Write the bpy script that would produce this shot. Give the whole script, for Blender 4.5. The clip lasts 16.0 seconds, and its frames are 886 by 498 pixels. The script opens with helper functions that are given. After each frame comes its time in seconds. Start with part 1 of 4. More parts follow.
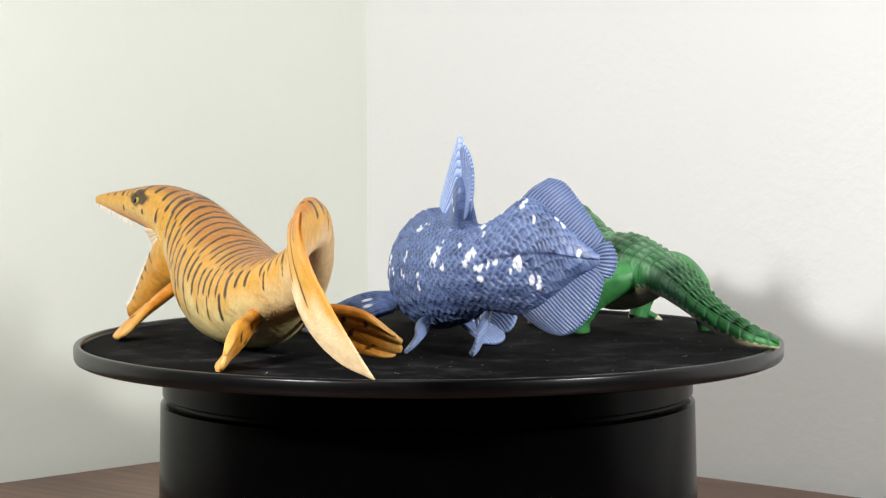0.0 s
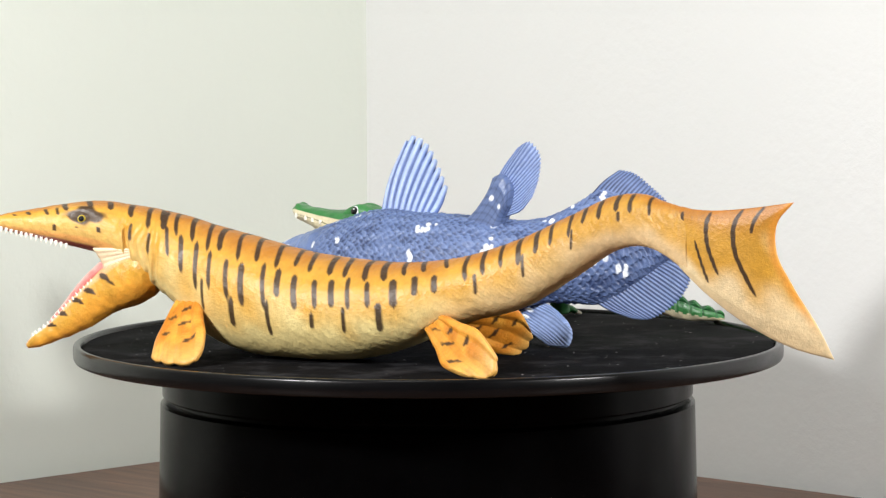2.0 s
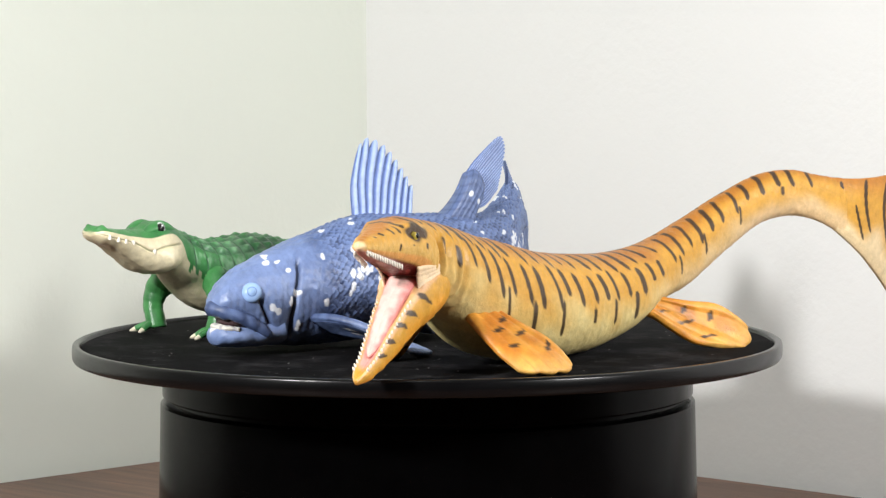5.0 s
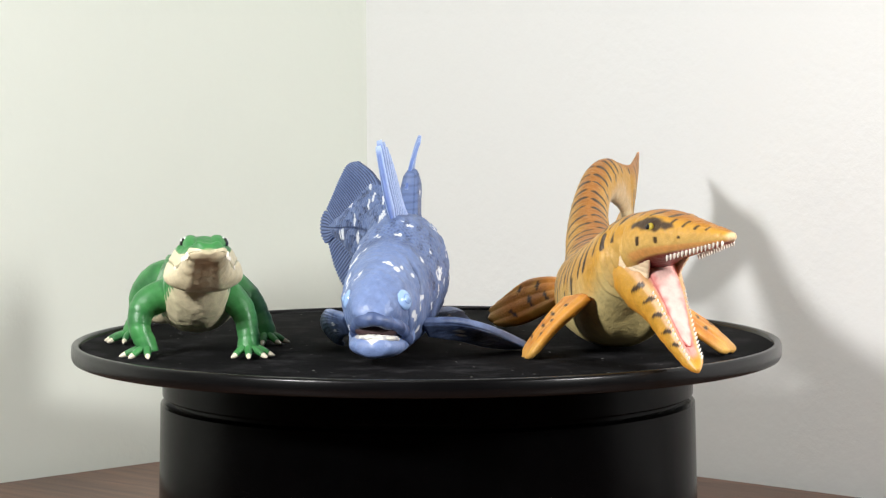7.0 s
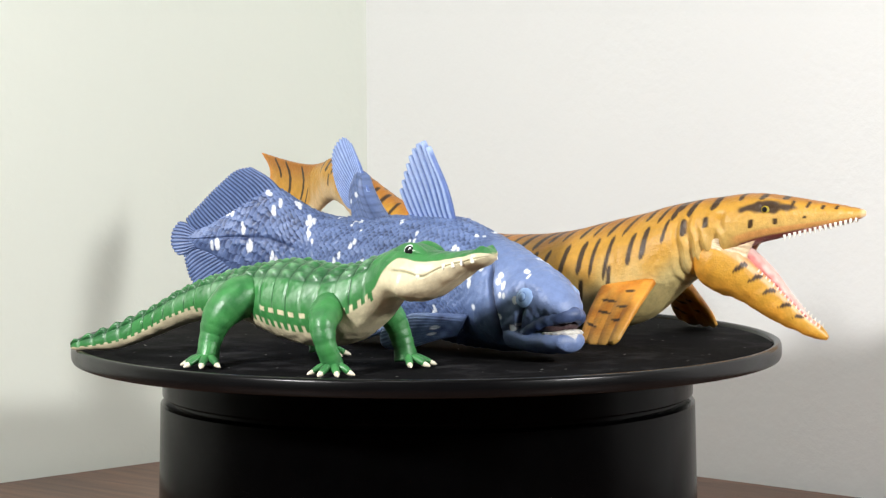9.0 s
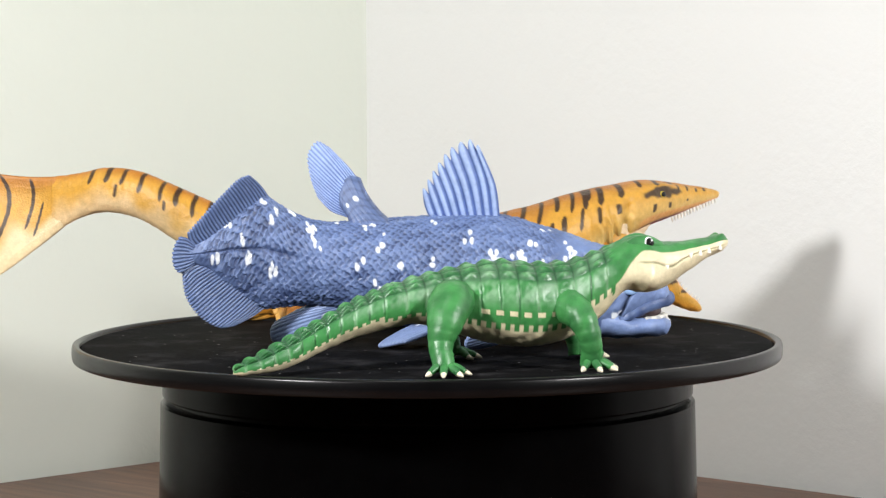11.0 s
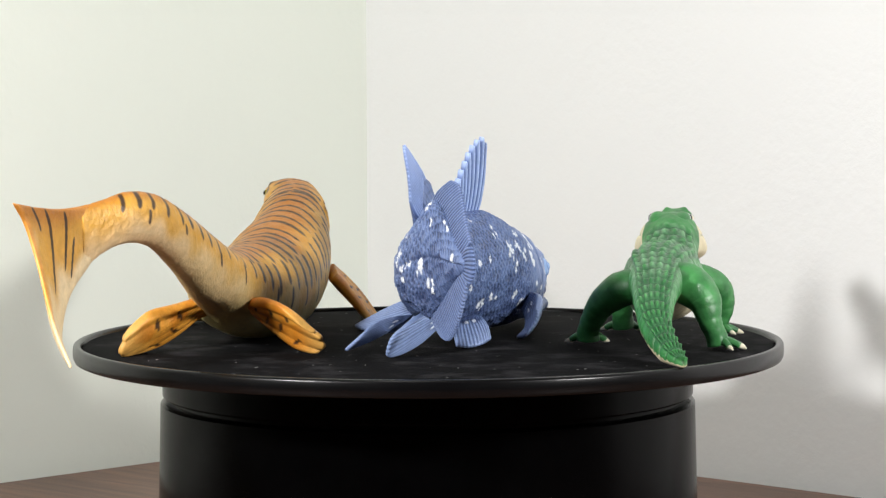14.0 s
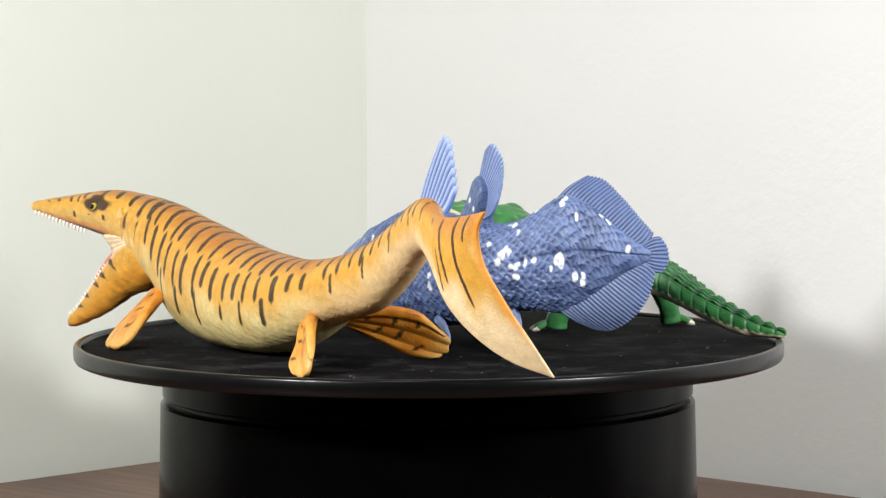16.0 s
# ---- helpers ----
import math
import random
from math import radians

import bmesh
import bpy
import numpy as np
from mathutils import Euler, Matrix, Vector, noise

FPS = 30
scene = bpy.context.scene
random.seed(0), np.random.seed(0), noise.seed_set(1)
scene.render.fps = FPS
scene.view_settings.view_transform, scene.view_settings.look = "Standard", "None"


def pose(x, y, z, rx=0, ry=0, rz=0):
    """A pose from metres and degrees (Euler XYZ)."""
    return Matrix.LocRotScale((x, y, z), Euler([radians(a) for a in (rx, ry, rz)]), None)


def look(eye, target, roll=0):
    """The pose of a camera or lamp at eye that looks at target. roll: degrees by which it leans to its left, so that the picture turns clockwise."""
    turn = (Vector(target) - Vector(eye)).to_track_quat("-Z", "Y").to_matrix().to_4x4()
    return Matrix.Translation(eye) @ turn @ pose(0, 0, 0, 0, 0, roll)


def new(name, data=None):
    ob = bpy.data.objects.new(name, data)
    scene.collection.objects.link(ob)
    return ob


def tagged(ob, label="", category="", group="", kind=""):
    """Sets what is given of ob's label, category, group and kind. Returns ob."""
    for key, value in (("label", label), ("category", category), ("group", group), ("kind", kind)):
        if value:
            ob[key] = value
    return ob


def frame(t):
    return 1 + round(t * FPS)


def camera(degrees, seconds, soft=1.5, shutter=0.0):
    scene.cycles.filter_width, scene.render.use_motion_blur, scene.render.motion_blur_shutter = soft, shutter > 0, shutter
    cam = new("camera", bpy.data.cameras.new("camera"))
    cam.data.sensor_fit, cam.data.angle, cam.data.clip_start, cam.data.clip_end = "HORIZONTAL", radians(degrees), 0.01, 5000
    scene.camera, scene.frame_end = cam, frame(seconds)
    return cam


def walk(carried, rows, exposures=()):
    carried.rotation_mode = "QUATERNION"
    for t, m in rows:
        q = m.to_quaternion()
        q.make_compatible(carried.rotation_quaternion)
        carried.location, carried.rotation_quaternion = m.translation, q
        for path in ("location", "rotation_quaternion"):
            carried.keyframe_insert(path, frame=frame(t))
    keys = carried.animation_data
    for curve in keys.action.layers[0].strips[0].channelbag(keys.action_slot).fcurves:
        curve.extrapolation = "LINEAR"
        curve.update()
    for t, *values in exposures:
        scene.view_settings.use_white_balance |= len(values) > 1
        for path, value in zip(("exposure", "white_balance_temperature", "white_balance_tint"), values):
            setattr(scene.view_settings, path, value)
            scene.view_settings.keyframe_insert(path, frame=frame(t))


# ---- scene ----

# ---------------------------------------------------------------- camera
EYE = (0.0, -1.14854, 0.12070)
PAN, TILT, ROLL = radians(0.2784), radians(4.4234), -0.2313
AIM = (EYE[0] + math.sin(PAN) * math.cos(TILT), EYE[1] + math.cos(PAN) * math.cos(TILT), EYE[2] - math.sin(TILT))
cam = camera(15.45, 16.0, soft=1.3)
walk(cam, [(0.0, look(EYE, AIM, ROLL)), (16.0, look(EYE, AIM, ROLL))])
scene.view_settings.exposure = 0.0

TURN = 23.5225            # degrees per second of the turntable, anticlockwise from above
TABLE_Z = -0.0805         # wooden top under the turntable
MAT_Z = -0.0012           # felt mat of the disc; its rim stands at z = 0
CORNER = (-0.0277, 0.3628) # where the two walls meet
SLANT = 45.0              # the walls run at this angle to the line of sight

# ---------------------------------------------------------------- light
world = bpy.data.worlds.new("world")
world.use_nodes = True
world.node_tree.nodes["Background"].inputs[0].default_value = (1.0, 0.97, 0.93, 1)
world.node_tree.nodes["Background"].inputs[1].default_value = 0.025
scene.world = world


def desk_lamp(name, eye, target, radius, cone, soft_edge, watts, colour):
    data = bpy.data.lights.new(name, "SPOT")
    data.shadow_soft_size, data.spot_size, data.spot_blend, data.energy, data.color = radius, radians(cone), soft_edge, watts, colour
    ob = new(name, data)
    ob.matrix_world = look(eye, target)
    return ob


# two desk lamps on the table, one on either side of the turntable, the left one the stronger
desk_lamp("lamp_left", (-0.285, -0.36, 0.212), (0.05, 0.10, 0.04), 0.025, 120, 0.5, 11.0, (1.0, 0.995, 0.985))
desk_lamp("lamp_right", (0.38, -0.38, 0.212), (-0.05, 0.10, 0.04), 0.035, 120, 0.5, 10.9, (1.0, 0.995, 0.985))

# unseen overhead fill, added in front of the corner to lift the tops
overhead_fill = bpy.data.lights.new("overhead_fill", "AREA")
overhead_fill.shape, overhead_fill.size, overhead_fill.energy, overhead_fill.color = "DISK", 0.3, 2.2, (1.0, 0.98, 0.95)
new("overhead_fill", overhead_fill).matrix_world = look((-0.15, -0.45, 1.3), (0.0, 0.1, 0.0))

# ---------------------------------------------------------------- materials


def lin(r, g, b):
    """Linear colour from 0..255 display values."""
    return tuple((c / 255 / 12.92) if c / 255 <= 0.04045 else ((c / 255 + 0.055) / 1.055) ** 2.4 for c in (r, g, b))


def nodes_of(name):
    m = bpy.data.materials.new(name)
    m.use_nodes = True
    nt = m.node_tree
    return m, nt, nt.nodes["Principled BSDF"]


def link(nt, a, b):
    nt.links.new(a, b)


def noise_node(nt, scale, detail=4.0, rough=0.6, coords="Object", stretch=None):
    tc = nt.nodes.new("ShaderNodeTexCoord")
    n = nt.nodes.new("ShaderNodeTexNoise")
    n.inputs["Scale"].default_value, n.inputs["Detail"].default_value, n.inputs["Roughness"].default_value = scale, detail, rough
    out = tc.outputs[coords]
    if stretch:
        mp = nt.nodes.new("ShaderNodeMapping")
        mp.inputs["Scale"].default_value = stretch
        link(nt, out, mp.inputs["Vector"])
        out = mp.outputs["Vector"]
    link(nt, out, n.inputs["Vector"])
    return n.outputs["Fac"]


def ramp(nt, fac, stops):
    r = nt.nodes.new("ShaderNodeValToRGB")
    els = r.color_ramp.elements
    while len(els) < len(stops):
        els.new(0.5)
    for e, (pos, c) in zip(els, stops):
        e.position, e.color = pos, (*c, 1)
    link(nt, fac, r.inputs["Fac"])
    return r.outputs["Color"]


def mixed(nt, a, b, fac, mode="MIX"):
    m = nt.nodes.new("ShaderNodeMix")
    m.data_type, m.blend_type = "RGBA", mode
    for socket, v in ((m.inputs[0], fac), (m.inputs[6], a), (m.inputs[7], b)):
        if isinstance(v, (int, float)):
            socket.default_value = v
        elif isinstance(v, tuple):
            socket.default_value = (*v, 1)
        else:
            link(nt, v, socket)
    return m.outputs[2]


def bumped(nt, bsdf, height, strength, distance):
    b = nt.nodes.new("ShaderNodeBump")
    b.inputs["Strength"].default_value, b.inputs["Distance"].default_value = strength, distance
    link(nt, height, b.inputs["Height"])
    link(nt, b.outputs["Normal"], bsdf.inputs["Normal"])


def painted_vinyl(name, rough, grain=900.0, relief=0.25, coat=0.0):
    """Hand-painted vinyl: the paint is stored on the mesh, with fine mottling and relief on top."""
    m, nt, bsdf = nodes_of(name)
    at = nt.nodes.new("ShaderNodeAttribute")
    at.attribute_name = "paint"
    mott = ramp(nt, noise_node(nt, 330.0, 6.0, 0.7), [(0.3, (0.8, 0.8, 0.8)), (0.7, (1.08, 1.08, 1.08))])
    link(nt, mixed(nt, at.outputs["Color"], mott, 1.0, "MULTIPLY"), bsdf.inputs["Base Color"])
    rr = ramp(nt, noise_node(nt, 160.0), [(0.3, (rough - 0.08,) * 3), (0.7, (rough + 0.1,) * 3)])
    link(nt, rr, bsdf.inputs["Roughness"])
    bsdf.inputs["Coat Weight"].default_value = coat
    bsdf.inputs["Coat Roughness"].default_value = 0.25
    bumped(nt, bsdf, noise_node(nt, grain, 3.0), relief, 0.0004)
    return m


def plain(name, colour, rough, metal=0.0, vary=0.1, scale=200.0, relief=0.0):
    m, nt, bsdf = nodes_of(name)
    lo, hi = tuple(c * (1 - vary) for c in colour), tuple(min(1.0, c * (1 + vary)) for c in colour)
    link(nt, ramp(nt, noise_node(nt, scale), [(0.3, lo), (0.7, hi)]), bsdf.inputs["Base Color"])
    bsdf.inputs["Roughness"].default_value, bsdf.inputs["Metallic"].default_value = rough, metal
    if relief:
        bumped(nt, bsdf, noise_node(nt, scale * 4), relief, 0.0005)
    return m


def wall_paint(name, colour):
    m, nt, bsdf = nodes_of(name)
    big = ramp(nt, noise_node(nt, 3.0, 3.0), [(0.3, tuple(c * 0.97 for c in colour)), (0.7, colour)])
    link(nt, big, bsdf.inputs["Base Color"])
    bsdf.inputs["Roughness"].default_value = 0.7
    bumped(nt, bsdf, noise_node(nt, 130.0, 4.0, 0.6), 0.17, 0.0018)
    return m


def wood(name):
    m, nt, bsdf = nodes_of(name)
    grain = noise_node(nt, 9.0, 8.0, 0.65, stretch=(1.2, 14.0, 6.0))
    col = ramp(nt, grain, [(0.25, lin(66, 44, 35)), (0.5, lin(102, 72, 57)), (0.78, lin(142, 104, 82))])
    fine = ramp(nt, noise_node(nt, 60.0, 6.0, 0.7, stretch=(1.0, 22.0, 8.0)), [(0.35, (0.75, 0.75, 0.75)), (0.6, (1, 1, 1))])
    link(nt, mixed(nt, col, fine, 1.0, "MULTIPLY"), bsdf.inputs["Base Color"])
    bsdf.inputs["Roughness"].default_value = 0.45
    bumped(nt, bsdf, grain, 0.2, 0.001)
    return m


def felt(name):
    """Black mat with pale dust specks and lint."""
    m, nt, bsdf = nodes_of(name)
    base = ramp(nt, noise_node(nt, 900.0, 4.0), [(0.3, (0.002, 0.002, 0.0022)), (0.75, (0.005, 0.0049, 0.0055))])
    haze = ramp(nt, noise_node(nt, 45.0, 6.0, 0.7), [(0.5, (0, 0, 0)), (0.8, (0.6, 0.6, 0.6))])
    v = nt.nodes.new("ShaderNodeTexVoronoi")
    v.inputs["Scale"].default_value = 170.0
    tc = nt.nodes.new("ShaderNodeTexCoord")
    link(nt, tc.outputs["Object"], v.inputs["Vector"])
    speck = ramp(nt, v.outputs["Distance"], [(0.05, (1, 1, 1)), (0.09, (0, 0, 0))])
    few = ramp(nt, noise_node(nt, 60.0, 3.0), [(0.46, (0, 0, 0)), (0.6, (1, 1, 1))])
    dust = mixed(nt, speck, few, 1.0, "MULTIPLY")
    c1 = mixed(nt, base, (0.06, 0.058, 0.062), haze)
    link(nt, mixed(nt, c1, (0.42, 0.41, 0.4), dust), bsdf.inputs["Base Color"])
    bsdf.inputs["Roughness"].default_value = 0.9
    bsdf.inputs["Specular IOR Level"].default_value = 0.06
    bumped(nt, bsdf, noise_node(nt, 1500.0, 2.0), 0.5, 0.0004)
    return m


# one white paint in two tones: the left wall's weaker light is in its colour
MAT_WALL_L = wall_paint("white_paint_shaded", lin(222, 226, 216))
MAT_WALL_R = wall_paint("white_paint_lit", lin(236, 236, 235))
MAT_CEIL = wall_paint("ceiling_paint", lin(225, 223, 220))
MAT_NEAR = wall_paint("dim_near_wall_paint", lin(176, 172, 168))
MAT_WOOD = wood("brown_wood")
MAT_FELT = felt("black_felt")
MAT_BLACK = plain("black_gloss_plastic", (0.0008, 0.0008, 0.0009), 0.2, 0, 0.3, 60.0)
MAT_BLACK.node_tree.nodes["Principled BSDF"].inputs["Specular IOR Level"].default_value = 0.05
MAT_RIM = plain("black_rim_plastic", (0.0025, 0.0025, 0.0028), 0.26, 0, 0.25, 90.0)
MAT_RIM.node_tree.nodes["Principled BSDF"].inputs["Specular IOR Level"].default_value = 0.25
MAT_ORANGE = painted_vinyl("orange_striped_vinyl", 0.42, 1100.0, 0.55)
MAT_BLUE = painted_vinyl("blue_scaled_vinyl", 0.42, 900.0, 0.45)
MAT_GREEN = painted_vinyl("green_scaled_vinyl", 0.38, 800.0, 0.35)
MAT_TOOTH = plain("ivory_tooth_paint", lin(238, 232, 220), 0.35, 0, 0.05)
MAT_PUPIL = plain("black_eye_paint", (0.01, 0.01, 0.01), 0.12, 0, 0.1)
MAT_YELLOW_EYE = plain("yellow_eye_paint", lin(176, 156, 56), 0.2)
MAT_BLUE_EYE = plain("pale_blue_eye_paint", lin(150, 180, 225), 0.15)
MAT_BLUE_RING = plain("blue_eye_ring_paint", lin(112, 142, 200), 0.2)
MAT_WHITE_EYE = plain("white_eye_paint", lin(230, 232, 232), 0.15)
MAT_CLAW = plain("cream_claw_paint", lin(222, 214, 190), 0.4)

# ---------------------------------------------------------------- mesh tools
MM = 0.001


def mesh_from(name, verts, faces, material, paint=None, smooth=True):
    me = bpy.data.meshes.new(name)
    me.from_pydata(verts, [], faces)
    me.polygons.foreach_set("use_smooth", [smooth] * len(me.polygons))
    if paint is not None:
        at = me.color_attributes.new("paint", "FLOAT_COLOR", "POINT")
        rgba = np.ones((len(verts), 4), np.float32)
        rgba[:, :3] = np.clip(paint, 0, 1)
        at.data.foreach_set("color", rgba.ravel())
    me.materials.append(material)
    me.update()
    return me


def part_mesh(name, me, parent, label="", at=(0, 0, 0)):
    ob = new(name, me)
    ob.parent = parent
    ob.location = at
    if label:
        tagged(ob, label)
    return ob


def part(name, bm, material, parent, label=""):
    me = bpy.data.meshes.new(name)
    bm.to_mesh(me)
    bm.free()
    me.polygons.foreach_set("use_smooth", [True] * len(me.polygons))
    me.materials.append(material)
    return part_mesh(name, me, parent, label)


def spline(rows, count):
    """Smooth rows: count values along a chord-length Hermite curve through the rows."""
    r = np.array(rows, float)
    d = np.sqrt((np.diff(r[:, :3], axis=0) ** 2).sum(1)) + 1e-6
    k = np.concatenate([[0], np.cumsum(d)])
    m = np.zeros_like(r)
    sl = np.diff(r, axis=0) / d[:, None]
    m[1:-1] = (sl[:-1] * d[1:, None] + sl[1:] * d[:-1, None]) / (d[1:] + d[:-1])[:, None]
    m[0], m[-1] = sl[0], sl[-1]
    q = np.linspace(0, k[-1], count)
    i = np.clip(np.searchsorted(k, q, side="right") - 1, 0, len(d) - 1)
    h = d[i][:, None]
    t = ((q - k[i]) / d[i])[:, None]
    return ((2 * t ** 3 - 3 * t ** 2 + 1) * r[i] + (t ** 3 - 2 * t ** 2 + t) * h * m[i]
            + (-2 * t ** 3 + 3 * t ** 2) * r[i + 1] + (t ** 3 - t ** 2) * h * m[i + 1])


RNG = np.random.RandomState(7)
WAVES = [(RNG.normal(size=3), RNG.uniform(0, 6.28)) for _ in range(24)]


def ripple(p, size):
    """Cheap smooth noise, about -1..1, of points p in mm with features of that size."""
    acc = np.zeros(p.shape[:-1])
    for w, ph in WAVES:
        acc += np.sin((p @ w) * (2.2 / size) + ph)
    return acc / 5.0


def step(a, b, x):
    t = np.clip((x - a) / (b - a), 0, 1)
    return t * t * (3 - 2 * t)


def blend(a, b, k):
    a, b = np.asarray(a, float), np.asarray(b, float)
    return a + (b - a) * np.asarray(k)[..., None]


def skin(rings, name, material, paint, parent, label, shift, caps=True):
    """One closed mesh from rings (n, m, 3) in mm."""
    n, m, _ = rings.shape
    v = rings.reshape(-1, 3)
    idx = np.arange(n * m).reshape(n, m)
    a, b = idx[:-1], idx[1:]
    f = np.stack([a, np.roll(a, -1, 1), np.roll(b, -1, 1), b], -1).reshape(-1, 4).tolist()
    col = paint.reshape(-1, 3)
    if caps:
        v = np.concatenate([v, rings[0].mean(0)[None], rings[-1].mean(0)[None]])
        col = np.concatenate([col, paint[0].mean(0)[None], paint[-1].mean(0)[None]])
        c0, c1 = n * m, n * m + 1
        f += [(c0, int(idx[0][(j + 1) % m]), int(idx[0][j])) for j in range(m)]
        f += [(c1, int(idx[-1][j]), int(idx[-1][(j + 1) % m])) for j in range(m)]
    me = mesh_from(name, ((v - shift) * MM).tolist(), f, material, col)
    return part_mesh(name, me, parent, label)


def loft(name, rows, count, around, material, parent, shift, paint, relief=None, label="", power=1.0):
    """A body of upright sections. rows: x, y, top, bottom, half width (mm)."""
    r = spline(rows, count)
    tan = np.gradient(r[:, :2], axis=0)
    tan /= np.linalg.norm(tan, axis=1)[:, None] + 1e-9
    side = np.stack([tan[:, 1], -tan[:, 0]], -1)
    phi = np.linspace(-np.pi, np.pi, around, endpoint=False)
    sn, cs = np.sin(phi), np.cos(phi)
    sn, cs = np.sign(sn) * abs(sn) ** power, np.sign(cs) * abs(cs) ** power
    mid, half = (r[:, 2] + r[:, 3]) / 2, np.maximum((r[:, 2] - r[:, 3]) / 2, 0.05)
    wide = np.maximum(r[:, 4], 0.05)
    p = np.zeros((count, around, 3))
    p[..., 0] = r[:, 0, None] + side[:, 0, None] * wide[:, None] * sn
    p[..., 1] = r[:, 1, None] + side[:, 1, None] * wide[:, None] * sn
    p[..., 2] = mid[:, None] + half[:, None] * cs
    cen = np.stack([r[:, 0], r[:, 1], mid], -1)
    s = np.concatenate([[0], np.cumsum(np.linalg.norm(np.diff(cen, axis=0), axis=1))])
    S, PHI = np.meshgrid(s, phi, indexing="ij")
    G = (wide[:, None] + half[:, None]) / 2 * PHI     # arc length round the body, from the back
    if relief is not None:
        nrm = np.zeros_like(p)
        nrm[..., 0], nrm[..., 1] = side[:, 0, None] * sn / wide[:, None], side[:, 1, None] * sn / wide[:, None]
        nrm[..., 2] = cs / half[:, None]
        nrm /= np.linalg.norm(nrm, axis=-1)[..., None] + 1e-9
        p = p + nrm * relief(S, PHI, G, p)[..., None]
    return skin(p, name, material, paint(S, PHI, G, p), parent, label, shift)


def tube(name, rows, count, around, material, parent, shift, paint, label="", ref=(0, 0, 1), relief=None):
    """A limb along a line in space. rows: x, y, z, half width, half height (mm)."""
    r = spline(rows, count)
    tan = np.gradient(r[:, :3], axis=0)
    tan /= np.linalg.norm(tan, axis=1)[:, None] + 1e-9
    side = np.cross(tan, np.array(ref, float))
    side /= np.linalg.norm(side, axis=1)[:, None] + 1e-9
    up = np.cross(side, tan)
    phi = np.linspace(-np.pi, np.pi, around, endpoint=False)
    p = (r[:, None, :3] + side[:, None] * (np.sin(phi)[None, :, None] * np.maximum(r[:, 3], 0.03)[:, None, None])
         + up[:, None] * (np.cos(phi)[None, :, None] * np.maximum(r[:, 4], 0.03)[:, None, None]))
    S, PHI = np.meshgrid(np.linspace(0, 1, count), phi, indexing="ij")
    if relief is not None:
        n = p - r[:, None, :3]
        n /= np.linalg.norm(n, axis=-1)[..., None] + 1e-9
        p = p + n * relief(S, PHI, p)[..., None]
    return skin(p, name, material, paint(S, PHI, p), parent, label, shift)


def fin(name, top, bottom, end, thick, material, parent, shift, paint, rays=0, ridge=0.0, label="", ni=40, nj=48, start=None, ragged=0.0, bow=0.0):
    """A fin between two long edges and an outer edge (points in mm), thin at its rim, with rays from root to rim."""
    T, B, E = spline(top, ni), spline(bottom, ni), spline(end, nj)
    E += (T[-1] - E[0]) * np.linspace(1, 0, nj)[:, None] + (B[-1] - E[-1]) * np.linspace(0, 1, nj)[:, None]
    j = np.linspace(0, 1, nj)[None, :, None]
    i = np.linspace(0, 1, ni)[:, None, None]
    A = spline(start, nj) if start else T[0] + (B[0] - T[0]) * j[0]
    P = ((1 - j) * T[:, None] + j * B[:, None] + (1 - i) * A[None] + i * E[None]
         - ((1 - i) * (1 - j) * T[0] + (1 - i) * j * B[0] + i * (1 - j) * T[-1] + i * j * B[-1]))
    du, dv = np.gradient(P, axis=0), np.gradient(P, axis=1)
    if ragged and rays:
        P = P + du / (np.linalg.norm(du, axis=-1)[..., None] + 1e-9) * (ragged * (abs(np.sin(np.pi * rays * j)) - 0.5) * step(0.6, 1.0, i))
    n = np.cross(du, dv)
    n /= np.linalg.norm(n, axis=-1)[..., None] + 1e-9
    P = P + n * (bow * np.sin(np.pi * j) * i)
    rim = np.minimum(np.minimum(j, 1 - j) * 7, (1 - i) * 7).clip(0, 1)
    th = thick * (0.35 + 0.65 * np.sqrt(rim)) * (1.25 - 0.6 * i)
    rr = ridge * abs(np.sin(np.pi * rays * j)) * step(0.0, 0.25, i) if rays else 0
    front, back = P + n * (th / 2 + rr), P - n * (th / 2 + rr)
    I, J = np.broadcast_to(i[..., 0], (ni, nj)), np.broadcast_to(j[..., 0], (ni, nj))
    c = paint(I, J, front)
    v = np.concatenate([front.reshape(-1, 3), back.reshape(-1, 3)])
    idx = np.arange(ni * nj).reshape(ni, nj)
    q = np.stack([idx[:-1, :-1], idx[1:, :-1], idx[1:, 1:], idx[:-1, 1:]], -1).reshape(-1, 4)
    k = ni * nj
    f = q.tolist() + (q[:, ::-1] + k).tolist()
    loop = np.concatenate([idx[0, :-1], idx[:-1, -1], idx[-1, :0:-1], idx[:0:-1, 0]])
    f += [(int(a), int(b), int(b) + k, int(a) + k) for a, b in zip(loop, np.roll(loop, -1))]
    me = mesh_from(name, ((v - shift) * MM).tolist(), f, material, np.concatenate([c.reshape(-1, 3)] * 2))
    return part_mesh(name, me, parent, label)


def lathe(name, profile, material, parent, label="", steps=192, crisp=False):
    """A turned part from (radius, height) pairs in metres."""
    bm = bmesh.new()
    rings = [[bm.verts.new((r * math.cos(2 * math.pi * k / steps), r * math.sin(2 * math.pi * k / steps), z)) for k in range(steps)] for r, z in profile]
    for a, b in zip(rings[:-1], rings[1:]):
        for k in range(steps):
            bm.faces.new((a[k], a[(k + 1) % steps], b[(k + 1) % steps], b[k]))
    bmesh.ops.recalc_face_normals(bm, faces=bm.faces)
    if crisp:       # sharp corners between the bands
        for ring in rings:
            for k in range(steps):
                bm.edges.get((ring[k], ring[(k + 1) % steps])).smooth = False
    return part(name, bm, material, parent, label)


